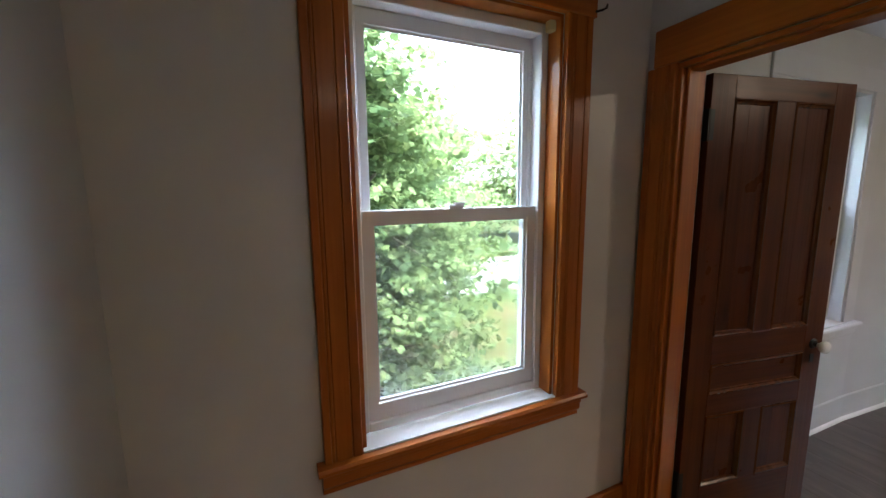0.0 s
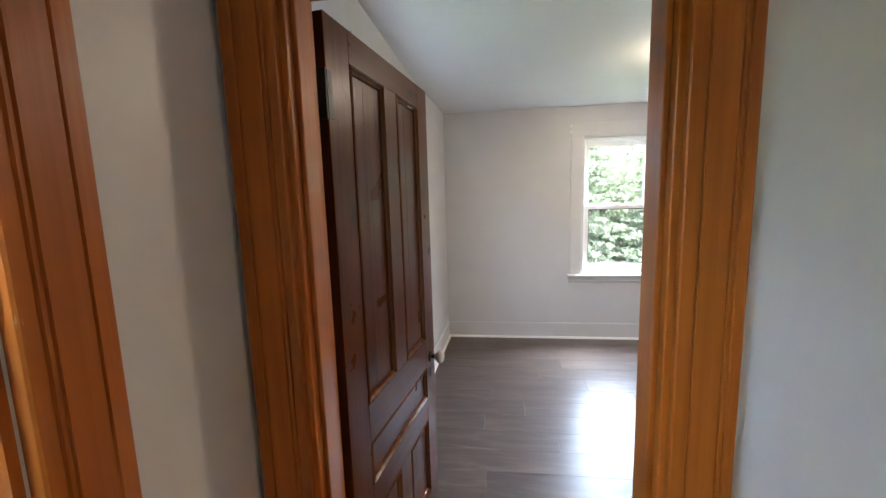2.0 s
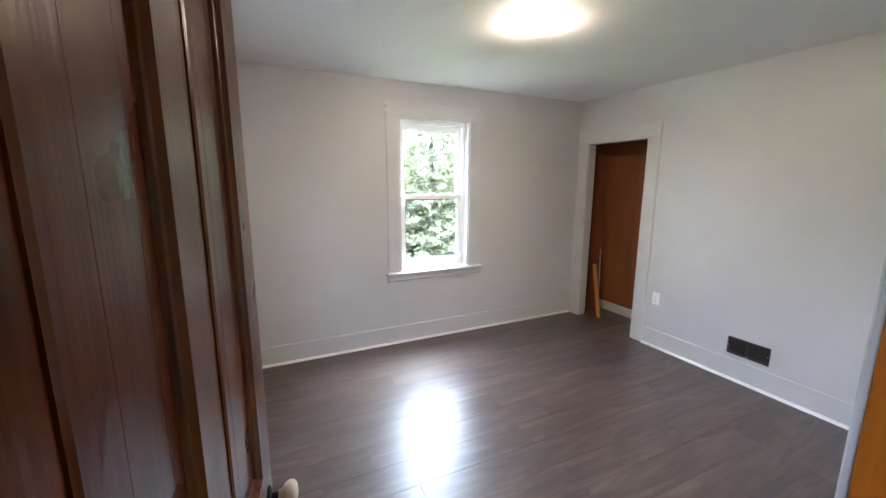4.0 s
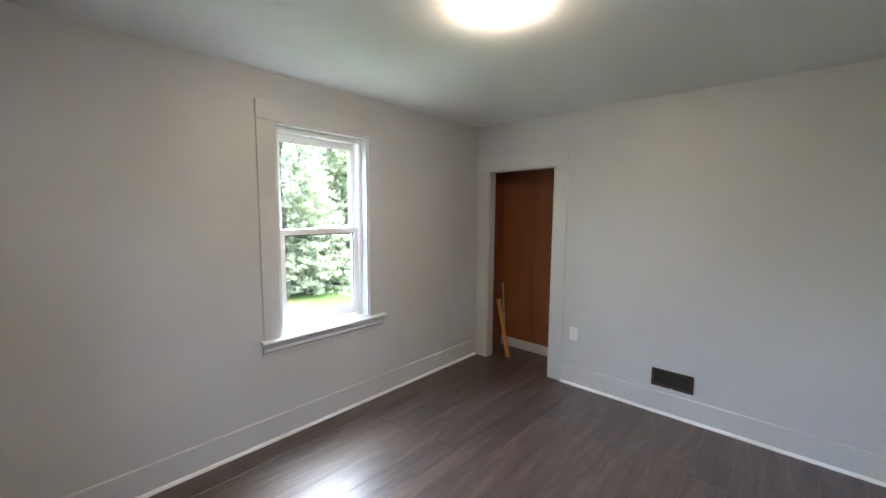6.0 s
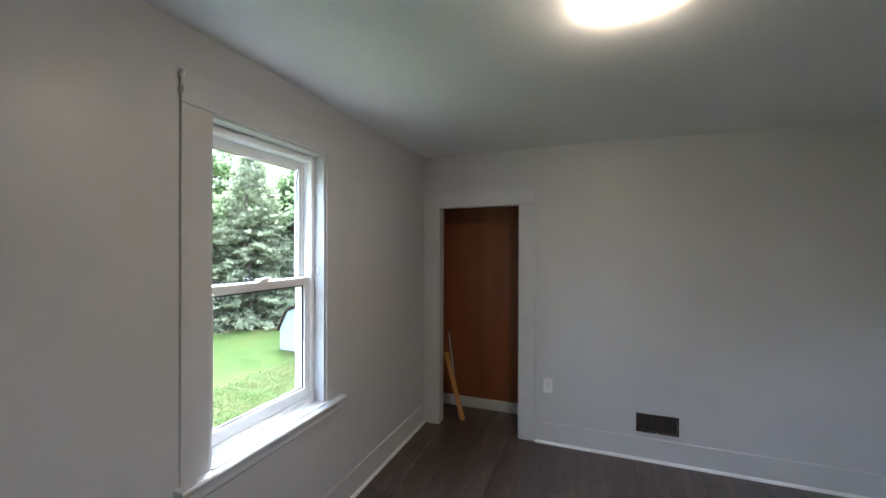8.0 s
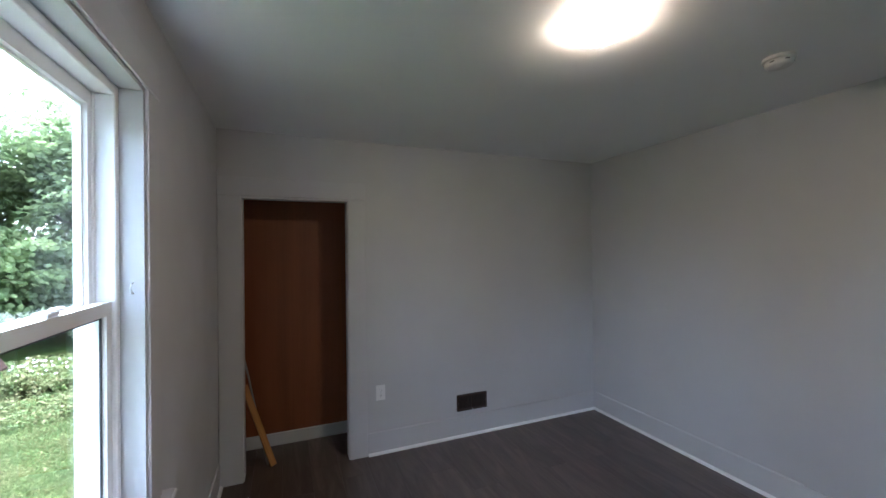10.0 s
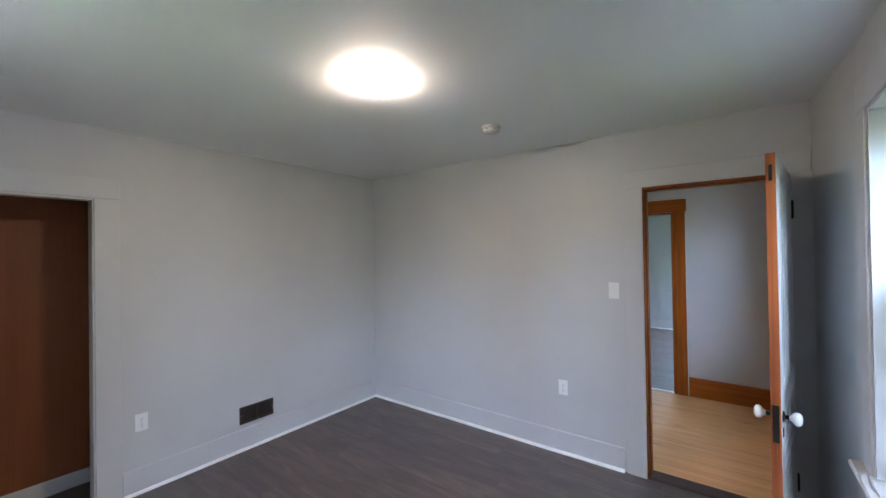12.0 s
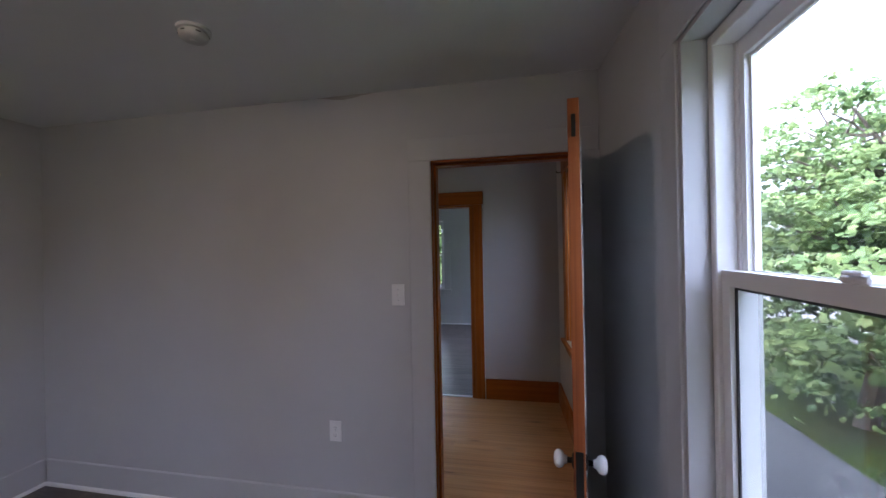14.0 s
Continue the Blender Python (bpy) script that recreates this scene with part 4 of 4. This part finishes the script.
# porch roof under the north windows
pr = thing("porch_roof", pose(0, NY + OUT, 0.0), "grey shingled porch roof below the windows", "roof")
RX0, RX1, RD, RZ0, RZ1 = -3.2, 5.6, 2.3, 0.28, -0.55
bm = bmesh.new()
vs = [bm.verts.new(p) for p in ((RX0, 0, RZ0), (RX1 - 0.9, 0, RZ0), (RX1, RD, RZ1), (RX0, RD, RZ1))]
bm.faces.new(vs)
r = bmesh.ops.extrude_face_region(bm, geom=bm.faces[:])
for v in r["geom"]:
    if isinstance(v, bmesh.types.BMVert):
        v.co.z -= 0.12
bmesh.ops.recalc_face_normals(bm, faces=bm.faces)
part("deck", bm, M_SHINGLE, pr)
rows = 16
for i in range(rows):
    f0, f1 = i / rows, (i + 1) / rows
    x1 = RX1 - 0.9 + 0.9 * f0
    y0, y1 = RD * f0, RD * f1 + 0.01
    z0, z1 = RZ0 + (RZ1 - RZ0) * f0, RZ0 + (RZ1 - RZ0) * f1
    bm = bmesh.new()
    a = [bm.verts.new(p) for p in ((RX0, y0, z0 + 0.004), (x1, y0, z0 + 0.004), (x1 + 0.05, y1, z1 + 0.014), (RX0, y1, z1 + 0.014))]
    c = [bm.verts.new(p) for p in ((RX0, y1, z1 + 0.003), (x1 + 0.05, y1, z1 + 0.003))]
    bm.faces.new(a)
    bm.faces.new((a[3], a[2], c[1], c[0]))
    part("shingle_course", bm, M_SHINGLE, pr)

# overhead wires along the road
for zz, yy in ((2.9, 14.6), (3.5, 14.8)):
    bm = bmesh.new()
    for k in range(16):
        xa, xb = -48 + 6 * k, -42 + 6 * k
        sag = lambda x: zz - 0.5 + 0.5 * (x / 48) ** 2
        limb(bm, (xa, yy, sag(xa)), (xb, yy, sag(xb)), 0.014, 0.014, 5)
    tagged(part("power_line", bm, M_IRON), "thin dark overhead wire along the road", "power line", "overhead wires")

# shed with a gambrel roof
sh = thing("shed", pose(16.4, -13.9, GZ, 0, 0, 83), "small white shed with a brown gambrel roof", "shed")
W, L = 1.4, 2.1
prof = [(-W, 0), (W, 0), (W, 0.95), (W * 0.66, 1.75), (0, 2.1), (-W * 0.66, 1.75), (-W, 0.95)]
part("wall", prism([(u, v) for u, v in prof], -L, L, "x"), M_SIDING, sh)
for (u0, v0), (u1, v1) in (((W + 0.12, 0.82), (W * 0.66, 1.77)), ((W * 0.66, 1.77), (0, 2.15)), ((-W - 0.12, 0.82), (-W * 0.66, 1.77)), ((-W * 0.66, 1.77), (0, 2.15))):
    part("roof", prism([(u0, v0), (u1, v1), (u1, v1 + 0.06), (u0, v0 + 0.06)], -L - 0.12, L + 0.12, "x"), M_SHEDROOF, sh)
part("door", box(L, L + 0.03, -0.55, 0.55, 0.05, 1.5, 0.01), M_SIDING, sh)


def weeds(seed, n, x0, x1, y0, y1, tall, mat, name, label, size, outline, group="weeds by the shed"):
    """Rough growth: stalks of small leaves gathered in uneven clumps."""
    rng = np.random.default_rng(seed)
    root = thing(name, pose(0, 0, GZ), label, "plant", group)
    clumps = np.stack([rng.uniform(x0, x1, n), rng.uniform(y0, y1, n)], 1)
    high = tall * rng.uniform(0.35, 1.0, n)
    per = 130
    pick = np.repeat(np.arange(n), per)
    f = rng.uniform(0, 1, n * per)
    xy = clumps[pick] + rng.normal(0, 1, (n * per, 2)) * (0.12 + 0.2 * f[:, None])
    p = np.concatenate([xy, (0.03 + high[pick] * f)[:, None]], 1)
    nrm = np.array([0, 0, 1.0]) + rng.normal(0, 0.7, (n * per, 3))
    nrm /= np.linalg.norm(nrm, axis=1, keepdims=True)
    scatter_leaves("leaves", p, nrm, rng.uniform(0.6, 1.4, n * per) * size, mat, root, outline, rng)
    return root


weeds(80, 90, 12.6, 15.3, -17.8, -14.9, 0.8, M_WEED, "weeds", "tall green weeds growing beside the shed", 0.13, OVAL_LEAF)
weeds(81, 60, 11.5, 15.4, -14.6, -12.4, 0.3, M_WEED, "dry_grass", "short dry grass in front of the shed", 0.1, OVAL_LEAF)
weeds(82, 110, 6.0, 13.0, -22.0, -18.5, 2.4, M_FARLEAF, "hedge", "dark green bushes behind the shed", 0.2, OVAL_LEAF)


def lawn_tufts(seed, n, x0, x1, y0, y1):
    """Short uneven blades that break up the mown lawn."""
    rng = np.random.default_rng(seed)
    k = n // 60
    mid = np.stack([rng.uniform(x0, x1, k), rng.uniform(y0, y1, k)], 1)
    xy = np.repeat(mid, 60, 0) + rng.normal(0, 0.22, (k * 60, 2))
    p = np.concatenate([xy, rng.uniform(0.01, 0.09, (k * 60, 1))], 1)
    nrm = rng.normal(0, 1, (k * 60, 3)) + np.array([0, 0, 0.5])
    nrm /= np.linalg.norm(nrm, axis=1, keepdims=True)
    root = thing("lawn_grass", pose(0, 0, GZ), "short tufted green grass on the lawn", "grass", kind="stuff")
    scatter_leaves("blades", p, nrm, rng.uniform(0.06, 0.16, k * 60), M_WEED, root, BLADE, rng)


BLADE = [(0.07, -0.5, 0), (0.1, 0.0, 0.04), (0, 0.6, 0.0), (-0.1, 0.0, 0.04)]
lawn_tufts(84, 72000, 7.5, 16.0, -13.5, -1.0)
rngf = np.random.default_rng(9)
fp = np.stack([rngf.uniform(12.4, 15.0, 90), rngf.uniform(-17.6, -15.4, 90), rngf.uniform(0.5, 0.85, 90)], 1)
flowers = thing("wild_flowers", pose(0, 0, GZ), "small white wild flowers above the weeds", "flower", "weeds by the shed")
scatter_leaves("petals", fp, np.tile(np.array([[0.0, 0.3, 0.954]]), (90, 1)), rngf.uniform(0.06, 0.13, 90), M_PETAL, flowers, OVAL_LEAF, rngf)


# ---- floor pieces ----
fl = bpy.data.objects["floor"]


def boards(parent_name, name, x0, x1, y0, y1, wide, long, mat, seed, limit=300):
    """Boards along y, staggered, each a slab with eased edges."""
    rnd = random.Random(seed)
    x, i = x0, 0
    while x < x1 - 0.005:
        xe = min(x + wide, x1)
        y = y0
        first = rnd.uniform(0.2, 1.0) * long
        while y < y1 - 0.005:
            ye = min(y + (first if y == y0 else long), y1)
            if y1 - ye < 0.12:
                ye = y1
            bm = bmesh.new()
            g, c = 0.0003, 0.0009
            lo = [bm.verts.new(p) for p in ((x + g, y + g, -0.0115), (xe - g, y + g, -0.0115), (xe - g, ye - g, -0.0115), (x + g, ye - g, -0.0115))]
            md = [bm.verts.new((v.co.x, v.co.y, -c)) for v in lo]
            hi = [bm.verts.new(p) for p in ((x + g + c, y + g + c, 0), (xe - g - c, y + g + c, 0), (xe - g - c, ye - g - c, 0), (x + g + c, ye - g - c, 0))]
            bm.faces.new(hi)
            for a, b2 in ((lo, md), (md, hi)):
                for k in range(4):
                    bm.faces.new((a[k], a[(k + 1) % 4], b2[(k + 1) % 4], b2[k]))
            part(name, bm, mat, fl)
            y = ye
            i += 1
        x = xe


boards("floor", "laminate_plank", WX - 0.06, EX, CY, NY, 0.192, 1.21, M_LAM, 5)
boards("floor", "pine_board", LX - 0.02, WX - 0.06, -0.9, NY, 0.085, 2.4, M_PINE, 6)
boards("floor", "laminate_plank", FX, LX - 0.02, SY, NY, 0.192, 1.21, M_LAM, 7)
